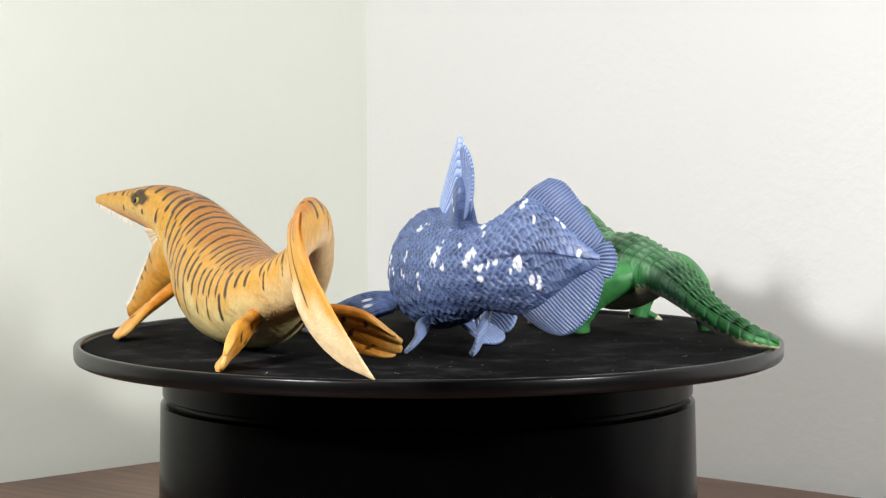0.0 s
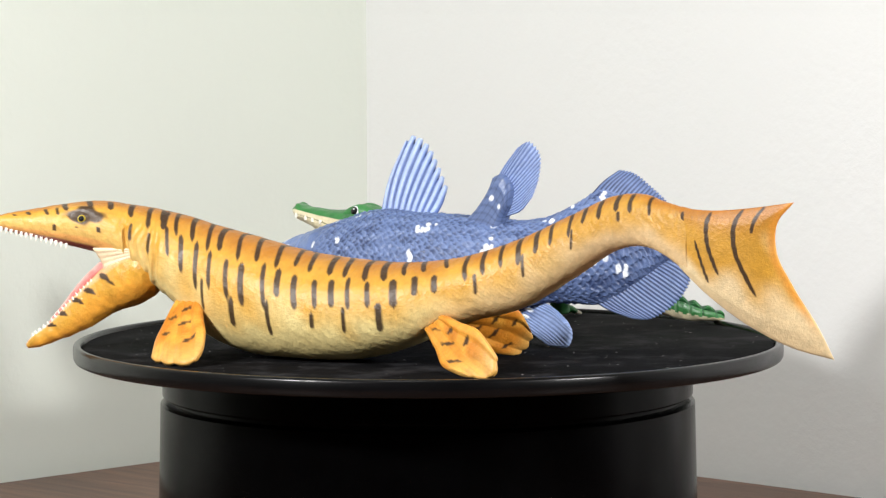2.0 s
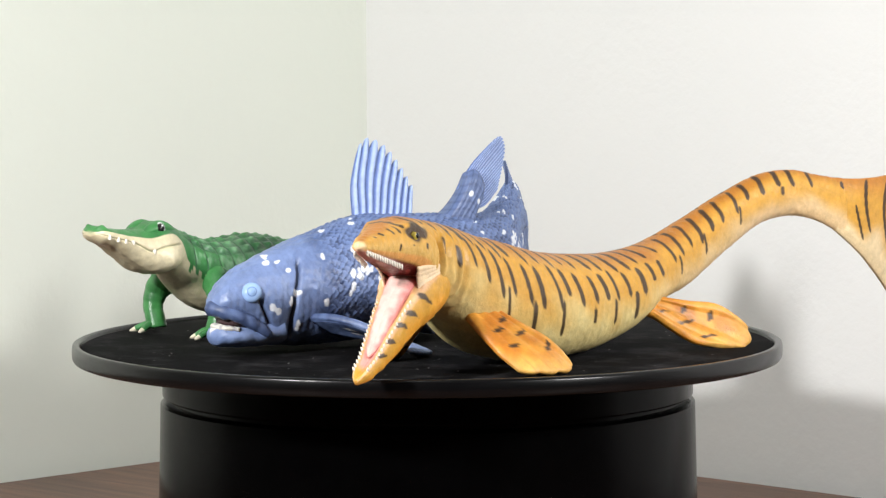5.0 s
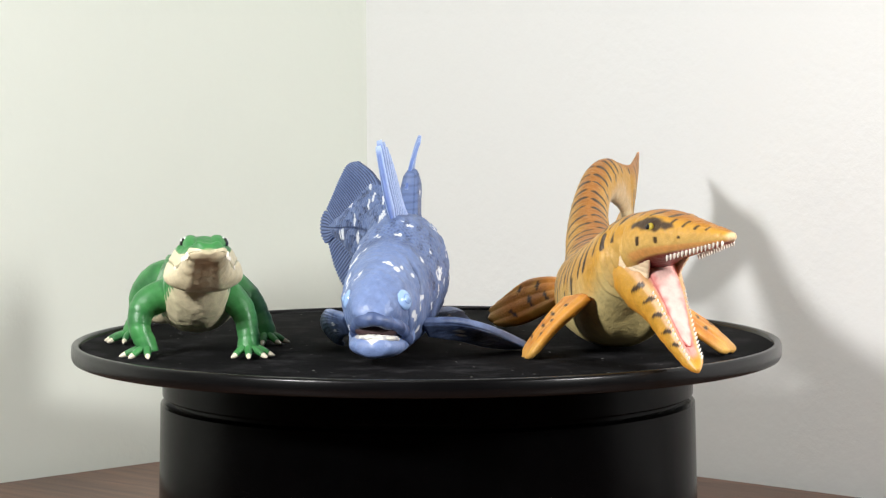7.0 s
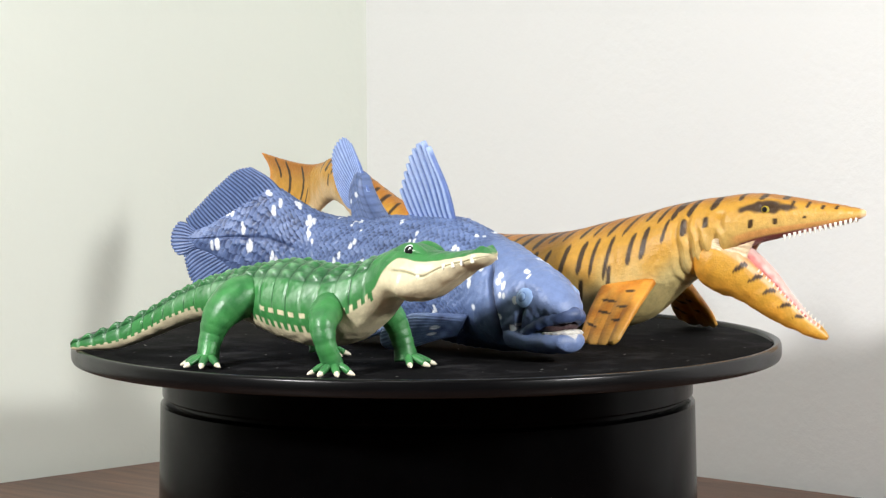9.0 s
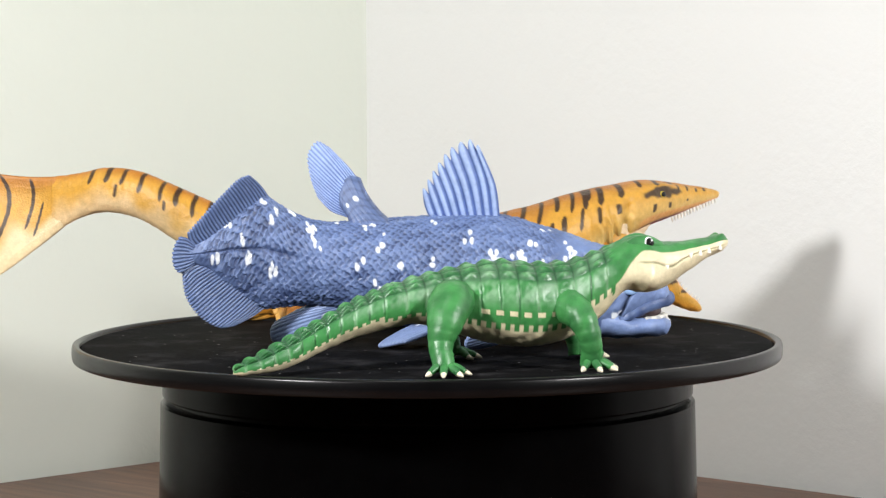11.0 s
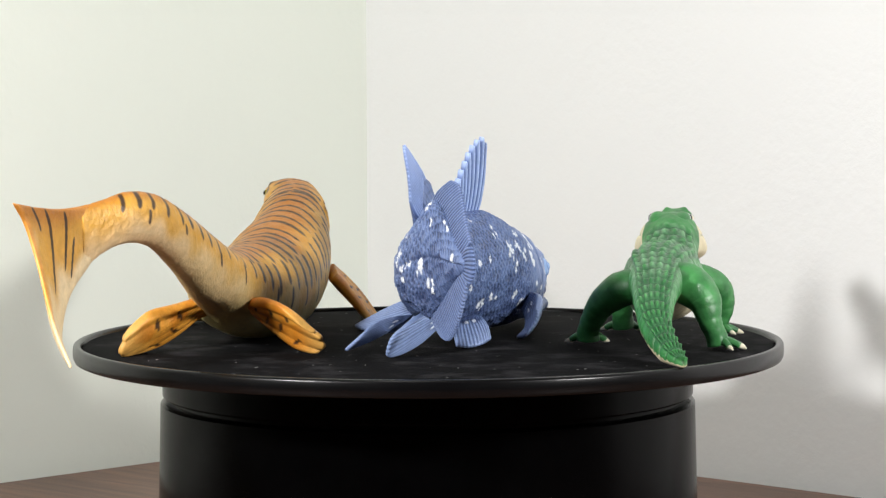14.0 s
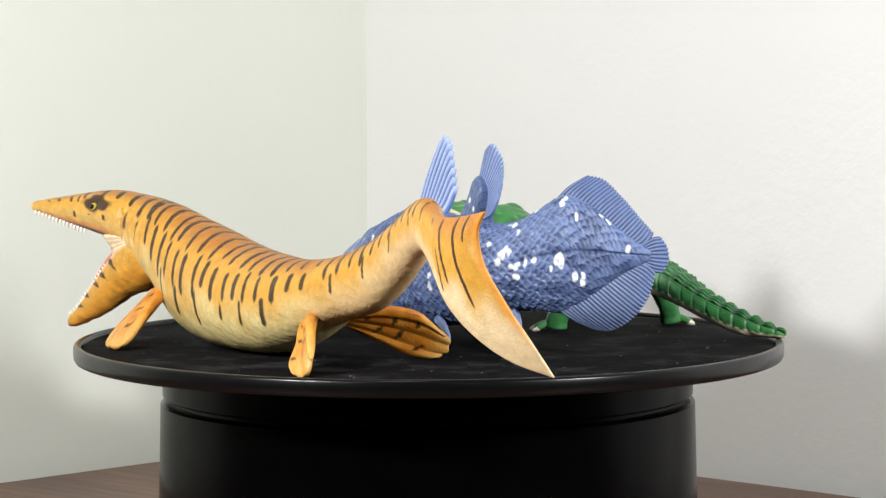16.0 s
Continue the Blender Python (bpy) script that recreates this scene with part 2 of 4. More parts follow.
def ball_mesh(name, radii, material, seg=20):
    bm = bmesh.new()
    bmesh.ops.create_uvsphere(bm, u_segments=seg, v_segments=seg // 2 + 2, radius=1.0)
    bmesh.ops.scale(bm, vec=[r * MM for r in radii], verts=bm.verts)
    me = bpy.data.meshes.new(name)
    bm.to_mesh(me)
    bm.free()
    me.polygons.foreach_set("use_smooth", [True] * len(me.polygons))
    me.materials.append(material)
    return me


def cone_mesh(name, radius, height, material, seg=8):
    """A slightly bent, blunt tooth or claw that points along +z."""
    v, f = [], []
    for k, (h, r) in enumerate(((0, 1), (0.35, 0.9), (0.7, 0.6), (0.93, 0.28))):
        v += [(radius * MM * r * math.cos(6.2832 * i / seg) + 0.18 * radius * MM * h * h, radius * MM * r * math.sin(6.2832 * i / seg), height * MM * h) for i in range(seg)]
    for k in range(3):
        f += [(k * seg + i, k * seg + (i + 1) % seg, (k + 1) * seg + (i + 1) % seg, (k + 1) * seg + i) for i in range(seg)]
    v.append((0.18 * radius * MM, 0, height * MM))
    f += [(3 * seg + i, 3 * seg + (i + 1) % seg, 4 * seg) for i in range(seg)]
    return mesh_from(name, v, f, material)


def place(ob, at, shift, direction=None, roll=0.0):
    q = Vector(direction).to_track_quat("Z", "Y").to_matrix().to_4x4() if direction is not None else Matrix()
    ob.matrix_local = Matrix.Translation((Vector(at) - Vector(shift)) * MM) @ q @ Matrix.Rotation(roll, 4, "Z")
    return ob


def figure(name, shift, label):
    root = new(name)
    root.empty_display_size = 0.02
    root.location = Vector(shift) * MM
    return tagged(root, label, "animal figurine")


# ---------------------------------------------------------------- room
def slab(name, pts, z0, z1, material, label, cat):
    """An upright or level slab from a plan outline."""
    bm = bmesh.new()
    lo = [bm.verts.new((x, y, z0)) for x, y in pts]
    hi = [bm.verts.new((x, y, z1)) for x, y in pts]
    bm.faces.new(lo[::-1])
    bm.faces.new(hi)
    for k in range(len(pts)):
        bm.faces.new((lo[k], lo[(k + 1) % len(pts)], hi[(k + 1) % len(pts)], hi[k]))
    bmesh.ops.recalc_face_normals(bm, faces=bm.faces)
    me = bpy.data.meshes.new(name)
    bm.to_mesh(me)
    bm.free()
    me.materials.append(material)
    return tagged(new(name, me), label, cat, "", "structure")


FLOOR_Z, CEIL_Z = TABLE_Z - 0.75, TABLE_Z + 1.75
DIR_R = Vector((math.cos(radians(-SLANT)), math.sin(radians(-SLANT))))
DIR_L = Vector((-math.cos(radians(90 - SLANT)), -math.sin(radians(90 - SLANT))))
KNOT = Vector(CORNER)
LONG = 3.2


def plan(a, b):
    """A plan point a metres along the right-hand wall and b along the left-hand one."""
    return tuple(KNOT + DIR_R * a + DIR_L * b)


def build_room():
    t = 0.1
    slab("wall_right", [plan(0, 0), plan(LONG, 0), plan(LONG, -t), plan(0, -t)], FLOOR_Z, CEIL_Z, MAT_WALL_R, "white painted wall with a fine roller texture, coloured in its lit tone", "wall")
    slab("wall_left", [plan(-t, LONG), plan(-t, -t), plan(0, -t), plan(0, LONG)], FLOOR_Z, CEIL_Z, MAT_WALL_L, "white painted wall with a fine texture, coloured in its dimmer greenish tone", "wall")
    slab("wall_near_right", [plan(LONG, -t), plan(LONG + t, -t), plan(LONG + t, LONG), plan(LONG, LONG)], FLOOR_Z, CEIL_Z, MAT_NEAR, "plain grey wall behind the camera", "wall")
    slab("wall_near_left", [plan(-t, LONG), plan(LONG + t, LONG), plan(LONG + t, LONG + t), plan(-t, LONG + t)], FLOOR_Z, CEIL_Z, MAT_NEAR, "plain grey wall behind the camera", "wall")
    slab("ceiling", [plan(-t, -t), plan(LONG + t, -t), plan(LONG + t, LONG + t), plan(-t, LONG + t)], CEIL_Z, CEIL_Z + 0.1, MAT_CEIL, "plain grey ceiling", "ceiling")
    slab("floor", [plan(-t, -t), plan(LONG + t, -t), plan(LONG + t, LONG + t), plan(-t, LONG + t)], FLOOR_Z - 0.1, FLOOR_Z, MAT_WOOD, "plain brown floor", "floor")
    root = new("wooden_table")
    tagged(root, "brown stained wooden table pushed into the corner of the walls", "table")
    root.location = (*plan(0.7, 0.7), FLOOR_Z)

    def box(name, cx, cy, wx, wy, z0, z1):
        bm = bmesh.new()
        bmesh.ops.create_cube(bm, size=1.0)
        bmesh.ops.scale(bm, vec=(wx, wy, z1 - z0), verts=bm.verts)
        bmesh.ops.translate(bm, vec=(cx, cy, (z0 + z1) / 2 - FLOOR_Z), verts=bm.verts)
        bmesh.ops.bevel(bm, geom=bm.edges, offset=0.004, segments=2, affect="EDGES")
        ob = part(name, bm, MAT_WOOD, root)
        ob.data.polygons.foreach_set("use_smooth", [False] * len(ob.data.polygons))
        return ob

    root.rotation_euler = (0, 0, radians(-SLANT))
    box("tabletop", 0, 0, 1.39, 1.39, TABLE_Z - 0.03, TABLE_Z)
    for sx in (-1, 1):
        for sy in (-1, 1):
            box("leg", sx * 0.63, sy * 0.63, 0.06, 0.06, FLOOR_Z, TABLE_Z - 0.03)


build_room()


# ---------------------------------------------------------------- turntable
def build_turntable():
    root = new("turntable")
    root.location = (0, 0, TABLE_Z)
    tagged(root, "round black plastic display turntable with a felt top", "turntable")
    up = -TABLE_Z
    base = [(0.0005, 0.0), (0.0952, 0.0), (0.0958, 0.0008), (0.0944, up - 0.0245), (0.0943, up - 0.0215), (0.0935, up - 0.0208),
            (0.0915, up - 0.0206), (0.0915, up - 0.0192), (0.0932, up - 0.0190), (0.0936, up - 0.0184), (0.0935, up - 0.0062), (0.0005, up - 0.0062)]
    lathe("base", base, MAT_BLACK, root, "glossy black plastic drum with a groove", crisp=True)
    disc = [(0.0005, -0.0058), (0.1195, -0.0058), (0.1215, -0.0060), (0.1235, -0.0062), (0.1244, -0.0058), (0.1249, -0.0048), (0.1250, -0.0030), (0.1249, -0.0010),
            (0.1246, -0.0003), (0.1240, 0.0), (0.1230, 0.0), (0.1225, -0.0003), (0.1221, -0.0010), (0.1220, -0.0026), (0.0005, -0.0026)]
    plate = lathe("turning_disc", disc, MAT_RIM, root, "black plastic disc with a raised rim")
    plate.location = (0, 0, up)
    lathe("mat", [(0.0005, MAT_Z - 0.0012), (0.1214, MAT_Z - 0.0012), (0.1216, MAT_Z - 0.0004), (0.1212, MAT_Z), (0.0002, MAT_Z)], MAT_FELT, plate, "dusty black felt mat")
    return plate


TURNING_DISC = build_turntable()


# ---------------------------------------------------------------- striped marine reptile
ORANGE, DEEP, CREAM, STRIPE, PINK = lin(206, 153, 56), lin(178, 114, 36), lin(224, 203, 140), lin(42, 27, 20), lin(226, 158, 148)


def dashes(S, PHI, G, series, seed):
    """Mask of hand-painted dashes: each series is (first, last, pitch, upper, lower, slant, width) in mm and degrees."""
    rng = np.random.RandomState(seed)
    mask = np.zeros(S.shape)
    deg = np.degrees(abs(PHI))
    for first, last, pitch, hi, lo, slant, width in series:
        for sgn in (-1, 1):
            for k in range(int((last - first) / pitch) + 1):
                s0 = first + (k + rng.uniform(-0.16, 0.16)) * pitch
                a, b = hi + rng.uniform(-5, 5), lo + rng.uniform(-9, 7)
                w = width * rng.uniform(0.75, 1.2) * 1.25
                mid = (a + b) / 2
                cent = s0 + slant * (deg - mid) / 40 + 0.15 * np.sin(deg / 9 + s0)
                along = np.clip(1 - abs(deg - mid) / max((b - a) / 2, 1), 0, 1)
                half = w * np.minimum(1, along * 4) ** 0.6
                mask = np.maximum(mask, step(0.28, -0.28, abs(S - cent) - half) * (along > 0) * (np.sign(PHI) == sgn))
    return mask


def build_reptile():
    sh = np.array([-62.0, -15.0, 0.0])
    root = figure("marine_reptile_figurine", sh, "orange vinyl marine reptile toy with dark stripes and open jaws")
    rows = [(-125.2, 89.4, 45.4, 43.8, 0.7), (-124.2, 88.4, 46.0, 42.8, 1.8), (-121, 85.6, 46.9, 41.6, 3.2), (-113, 78.0, 48.7, 38.8, 5.6), (-105, 70.3, 50.4, 36.0, 8.2), (-97.5, 62.3, 51.2, 33.0, 10.6),
            (-90.3, 53.5, 49.8, 27.5, 11.8), (-86.2, 46.4, 48.6, 22.4, 12.8), (-82.4, 38.8, 46.6, 16.0, 14.4), (-77.4, 28, 43, 6, 16.6), (-72, 13, 39.3, 0.6, 18.6), (-65.4, -5, 34.8, -0.8, 19.4), (-59.4, -24, 32.6, -0.3, 18.4),
            (-54.3, -43, 32.2, 4.6, 15.4), (-48, -60, 34.4, 12.8, 11.6), (-40.5, -80.7, 41.4, 19.0, 8.4), (-36.8, -100, 50.0, 30.0, 6.8), (-36.2, -117, 56.4, 39.6, 6.0), (-37.2, -129, 57.5, 41.3, 5),
            (-38.8, -139, 55.8, 39, 3.6), (-40.2, -150, 54.2, 33.5, 2.2)]

    def paint(S, PHI, G, p):
        d = np.degrees(abs(PHI))
        n = ripple(p, 9.0)
        c = blend(DEEP, ORANGE, step(10, 55, d + 8 * n))
        pale = step(74, 128, d + 10 * n) * step(48, 70, S) + 0.35 * step(60, 110, d) * (1 - step(48, 70, S))
        c = blend(c, blend(CREAM, lin(226, 194, 146), step(165, 200, S)), np.clip(pale, 0, 1))
        tan = step(150, 185, S) * step(240, 215, S) * step(75, 105, d)
        c = blend(c, lin(214, 184, 126), 0.45 * tan)
        series = [(64, 176, 6.8, -6, 46, 3.0, 0.8), (69.6, 176, 6.8, 46, 88, 1.8, 0.85), (88, 165, 13.6, 84, 114, 0.8, 0.7), (181, 262, 7.0, 0, 74, 1.0, 0.75), (185, 262, 21.0, 66, 96, 0.6, 0.6),
                  (10, 26, 5.0, 30, 58, 1.0, 0.55), (28, 46, 7.0, 0, 46, 1.0, 0.8), (51, 66, 7.2, 0, 56, 1.2, 0.95), (54, 64, 8.0, 60, 92, -0.8, 0.7), (22, 44, 9.0, 88, 102, 0.5, 0.6)]
        m = dashes(S, PHI, G, series, 5)
        # dark patch round each eye
        e = (abs(S - 34) / 8.6) ** 1.2 + (abs(d - 62) / 22) ** 1.5
        m = np.maximum(m, step(1.25, 0.75, e + 0.25 * ripple(p, 3.0)))
        c = blend(c, STRIPE, m * 0.95)
        # palate and lips
        # the palate's pink goes dark red inwards, the mouth's shade put in its colour
        inner = step(128, 140, d) * step(46, 42, S)
        c = blend(c, blend(PINK, lin(112, 34, 32), step(12, 32, S)), inner)
        lip = step(108, 116, d) * step(136, 126, d) * step(47, 43, S)
        c = blend(c, lin(226, 160, 92), 0.8 * lip)
        return blend(c, lin(240, 214, 170), 0.8 * step(2.5, 0.5, S))

    def relief(S, PHI, G, p):
        d = np.degrees(abs(PHI))
        folds = 1.3 * (0.5 + 0.5 * ripple(p, 12.0)) * np.sin(S * 1.5 + 0.03 * d + 1.5 * ripple(p, 7.0)) * step(46, 51, S) * step(70, 60, S) * step(35, 75, d)
        brow = 0.9 * np.exp(-((S - 32) / 6) ** 2 - ((d - 44) / 12) ** 2)
        socket = -0.7 * np.exp(-((S - 33) / 3) ** 2 - ((d - 66) / 9) ** 2)
        nose = -0.5 * np.exp(-((S - 12) / 1.6) ** 2 - ((d - 34) / 8) ** 2)
        ridge = 0.6 * step(40, 0, d) * step(60, 80, S) * step(270, 240, S)
        pebble = 0.16 * np.sin(S * 4.2) * np.sin(G * 4.2 + 1.5 * np.sin(S * 0.7)) * step(160, 175, S) * step(232, 205, S) * step(60, 90, d)
        jowl = -1.6 * np.exp(-((S - 50 - 0.03 * (d - 90)) / 1.5) ** 2) * step(52, 75, d)
        return pebble + jowl + 0.07 * ripple(p, 1.9) + 0.08 * ripple(p, 9.0) * step(50, 70, S) * step(40, 80, d) + folds + brow + socket + nose + ridge

    loft("body", rows, 620, 150, MAT_ORANGE, root, sh, paint, relief, power=0.92)

    # lower jaw
    def jaw_paint(S, PHI, p):
        d = np.degrees(abs(PHI))
        c = blend(ORANGE, lin(230, 160, 58), step(80, 140, d + 10 * ripple(p, 6.0)))
        c = blend(c, PINK, step(44, 36, d) * step(0.93, 0.86, S))
        c = blend(c, lin(236, 190, 150), 0.75 * step(40, 48, d) * step(66, 56, d))
        rng = np.random.RandomState(3)
        for k in range(5):
            for sgn in (-1, 1):
                a, b = 0.3 + 0.12 * k + rng.uniform(-0.01, 0.01), 70 + rng.uniform(-3, 6)
                wide = 0.02 * step(b + 24, b - 14, d) + 0.002     # a wedge, broad at the gum
                m = step(1.2, 0.8, ((S - a + 0.0012 * (d - b)) / wide) ** 2 + ((d - b) / 20) ** 4) * (np.sign(PHI) == sgn)
                c = blend(c, STRIPE, 0.95 * m)
        return c

    jaw_rows = [(-86.0, 46.8, 31.0, 9.6, 5.0), (-87.5, 48.8, 29.5, 11.0, 8.6), (-91.5, 54.0, 25.8, 10.6, 10.4), (-96.8, 61.0, 20.4, 8.0, 8.4), (-103.2, 70.2, 11.8, 5.6, 6.2), (-108, 77, 5.9, 4.0, 3.8), (-111.3, 82, 2.4, 2.6, 2.4), (-112.6, 84, 0.8, 0.8, 0.9)]
    jaw = tube("lower_jaw", jaw_rows, 90, 72, MAT_ORANGE, root, sh, jaw_paint, "orange lower jaw hanging wide open",
               relief=lambda S, PHI, p: -2.2 * step(1.0, 0.2, abs(PHI)) * step(0.12, 0.3, S) * step(1.0, 0.9, S) + 0.15 * ripple(p, 3.0))
    tongue_paint = lambda S, PHI, p: blend(lin(238, 196, 186), lin(214, 128, 122), step(0.4, 1.4, abs(PHI) + 0.3 * ripple(p, 2.5)))
    tube("tongue", [(-88, 49.5, 34, 5, 4), (-94.5, 57.5, 31, 5.2, 3.0), (-99.8, 64.6, 24.8, 4.2, 2.2), (-104.8, 72.2, 14.8, 2.8, 1.6), (-107.6, 76.2, 9.8, 1.6, 1.0), (-108.6, 77.6, 8.2, 0.5, 0.4)], 50, 36, MAT_ORANGE, jaw, sh, tongue_paint, "pale pink ridged tongue",
         relief=lambda S, PHI, p: -0.5 * np.exp(-(PHI / 0.25) ** 2))
    # red darkened towards the throat to paint in the shade there
    red = lambda S, PHI, p: blend(lin(104, 28, 26), lin(176, 84, 78), step(0.2, 0.9, S))
    tube("shaded_mouth_lining", [(-84, 44.5, 36, 8.5, 6), (-89, 50.5, 34.5, 8.6, 5.5), (-94, 57, 34.5, 7.2, 3.4), (-99, 63, 35.4, 5, 1.6), (-102, 66.5, 36.4, 3, 0.8)], 40, 40, MAT_ORANGE, root, sh, red, "red mouth lining with the throat's shade in its colour")
    flesh = lambda I, J, p: blend(lin(236, 212, 176), lin(206, 160, 112), step(0.5, 1.0, abs(np.sin(17 * I + 3 * J)) * J))
    for name, off in (("cheek", 1), ("cheek", -1)):
        L = np.array([-0.775, -0.63, 0.0])
        c0 = np.array([-91.0, 53.5, 0.0])
        def q(f, l, z):
            return tuple(c0 + np.array([-0.66, 0.75, 0]) * f + L * off * l + np.array([0, 0, z]))
        fin(name, [q(-3, 9.8, 35.6), q(4, 9.0, 35.8), q(12.5, 7.2, 35.6)], [q(-3, 9.8, 32), q(2, 9.0, 28.5), q(8.6, 6.4, 23.5)],
            [q(12.5, 7.2, 35.6), q(9.4, 5.8, 30), q(8.6, 6.4, 23.5)], 0.9, MAT_ORANGE, root, sh, flesh, 6, 0.25, "cream folded cheek skin", 20, 30)

    # teeth
    tooth = cone_mesh("tooth", 0.58, 2.0, MAT_TOOTH)
    low_tooth = cone_mesh("tooth", 0.42, 1.3, MAT_TOOTH)
    head = spline(rows, 620)
    seg = np.concatenate([[0], np.cumsum(np.linalg.norm(np.diff(head[:, :2], axis=0), axis=1))])
    for sgn in (-1, 1):
        for k in range(15):
            s0 = 3.2 + k * 1.75
            i = int(np.argmin(abs(seg - s0)))
            x, y, zt, zb, w = head[i]
            side = Vector((0.74, 0.67)) * sgn
            at = (x + side.x * w * 0.72, y + side.y * w * 0.72, zb + 1.0)
            place(part_mesh("tooth", tooth, root), at, sh, (side.x * 0.25, side.y * 0.25, -1), k * 1.3)
    jr = spline(jaw_rows, 200)
    for sgn in (-1, 1):
        for k in range(17):
            i = 78 + int(k * 6.6)
            x, y, z, w, h = jr[i]
            side = Vector((0.78, 0.62)) * sgn
            at = Vector((x + side.x * w * 0.72, y + side.y * w * 0.72, z)) + Vector((-0.4, 0.48, 0.77)) * h * 0.6
            place(part_mesh("tooth", low_tooth, jaw), at, sh, (side.x * 0.3 - 0.3, side.y * 0.3 + 0.36, 0.9), k * 0.9)

    # eyes
    ball, pupil = ball_mesh("eye", (1.6, 1.6, 1.6), MAT_YELLOW_EYE), ball_mesh("pupil", (0.95, 0.95, 0.5), MAT_PUPIL)
    for at, out in (((-107.2, 61.0, 45.4), (-0.74, -0.62, 0.2)), ((-94.9, 71.2, 45.8), (0.74, 0.66, 0.2))):
        o = Vector(out).normalized()
        eye = place(part_mesh("eye", ball, root, "yellow painted eye"), at, sh, out)
        pp = part_mesh("pupil", pupil, eye, "black pupil", (0, 0, 1.5 * MM))

    # flippers
    def flip_paint(dark):
        def f(I, J, p):
            c = blend(lin(206, 128, 36), lin(226, 156, 58), step(-0.6, 0.8, ripple(p, 5.0)))
            c = blend(c, lin(226, 190, 110), 0.5 * step(0.7, 1.0, I))
            m = np.zeros(I.shape)
            for a, b, l in ((0.2, 0.3, 0.1), (0.33, 0.62, 0.14), (0.45, 0.3, 0.13), (0.52, 0.6, 0.16), (0.66, 0.28, 0.1), (0.74, 0.74, 0.12)):
                m = np.maximum(m, step(1.3, 0.7, ((I - a + 0.15 * (J - b)) / 0.022) ** 2 + ((J - b) / l) ** 2 + 0.3 * ripple(p, 2.0)))
            groove = step(0.35, 0.05, abs(np.sin(np.pi * 5 * J))) * step(0.25, 0.5, I)
            c = blend(c, lin(150, 84, 24), 0.2 * groove * (0.6 + 0.4 * ripple(p, 6.0)))
            return blend(c, STRIPE, dark * m)
        return f
    for name, tp, bt, en in (
            ("front_flipper", [(-84, 34.2, 21), (-90.5, 32.6, 16.2), (-97, 30.6, 10.9), (-103.5, 28.2, 5.6), (-109.6, 24, 0.4)], [(-83, 21, 22), (-90.5, 19.4, 17.6), (-95, 14.5, 14), (-100, 8, 9.5), (-104, 4.5, 5)], [(-109.6, 24, 0.4), (-111, 16, -0.8), (-110.6, 9, -0.9), (-108.6, 4.6, 0), (-104, 4.5, 5)]),
            ("front_flipper", [(-68, 43, 20), (-58, 46, 11), (-49, 47.5, 0.4)], [(-56, 27, 17), (-50, 29, 10), (-43.5, 32, 1)], [(-49, 47.5, 0.4), (-45.5, 42, -0.6), (-43, 36, -0.4), (-43.5, 32, 1)]),
            ("hind_flipper", [(-50, -51, 17.5), (-56, -58.5, 17), (-60.5, -70, 15.2), (-63.2, -81, 13.4), (-65.2, -88.4, 8.6)], [(-54, -45, 13), (-59.4, -55.4, 10.4), (-62, -61.4, 6), (-67, -69.4, 0.8), (-69.5, -78.5, -0.4)], [(-65.2, -88.4, 8.6), (-66.8, -91.6, 4.4), (-68.4, -91, 0.4), (-69.8, -85.4, -0.5), (-69.5, -78.5, -0.4)]),
            ("hind_flipper", [(-42, -51, 16), (-31, -58, 17.5), (-21, -61, 15.5), (-13, -59, 9)], [(-43, -45, 12), (-32, -49, 5.5), (-21, -52, 0.4), (-14, -53, -0.8)], [(-13, -59, 9), (-9.2, -57.4, 5), (-9.6, -54.6, 0.8), (-14, -53, -0.8)])):
        fin(name, tp, bt, en, 3.4, MAT_ORANGE, root, sh, flip_paint(0.95), 4, 0.35, "orange webbed flipper with dark marks", 44, 60, bow=1.2, ragged=0.9)

    # tail fluke
    def fluke_paint(I, J, p):
        c = blend(blend(DEEP, ORANGE, step(0.0, 0.3, J)), lin(226, 202, 158), step(0.3, 0.75, J + 0.15 * ripple(p, 10.0)))
        c = blend(c, lin(226, 150, 60), 0.7 * step(0.9, 0.98, I) * step(0.9, 0.6, J))
        m = np.zeros(I.shape)
        for a, b, e, w in ((0.06, 0.05, 0.5, 0.02), (0.2, 0.35, 0.8, 0.016), (0.33, 0.02, 0.62, 0.022), (0.6, 0.0, 0.66, 0.024), (0.78, 0.0, 0.2, 0.02)):
            m = np.maximum(m, step(1.25, 0.8, ((I - a - 0.1 * (J - 0.2)) / w) ** 2 + ((J - (b + e) / 2) / ((e - b) / 2)) ** 6))
        return blend(c, STRIPE, 0.95 * m)
    fin("tail_fluke", [(-39.8, -146, 54.4), (-40.2, -158, 54.0), (-39, -170, 55), (-38, -180, 56.4), (-37.2, -187.4, 57.6)],
        [(-39.8, -146, 35.5), (-39, -157, 27), (-34, -168, 18.5), (-25.5, -179, 11.4), (-15.8, -187.5, 7.6)],
        [(-37.2, -187.4, 57.6), (-37.6, -181.5, 51), (-35.4, -179.6, 42), (-30, -182, 31), (-22.4, -186.2, 18), (-15.8, -187.5, 7.6)],
        3.0, MAT_ORANGE, root, sh, fluke_paint, label="curved orange tail fluke with cream lower lobe", ni=110, nj=120)
    return root


# ---------------------------------------------------------------- blue fish
BLUE, NAVY, PALE, WHITE = lin(106, 126, 171), lin(44, 58, 96), lin(146, 166, 210), lin(236, 240, 246)


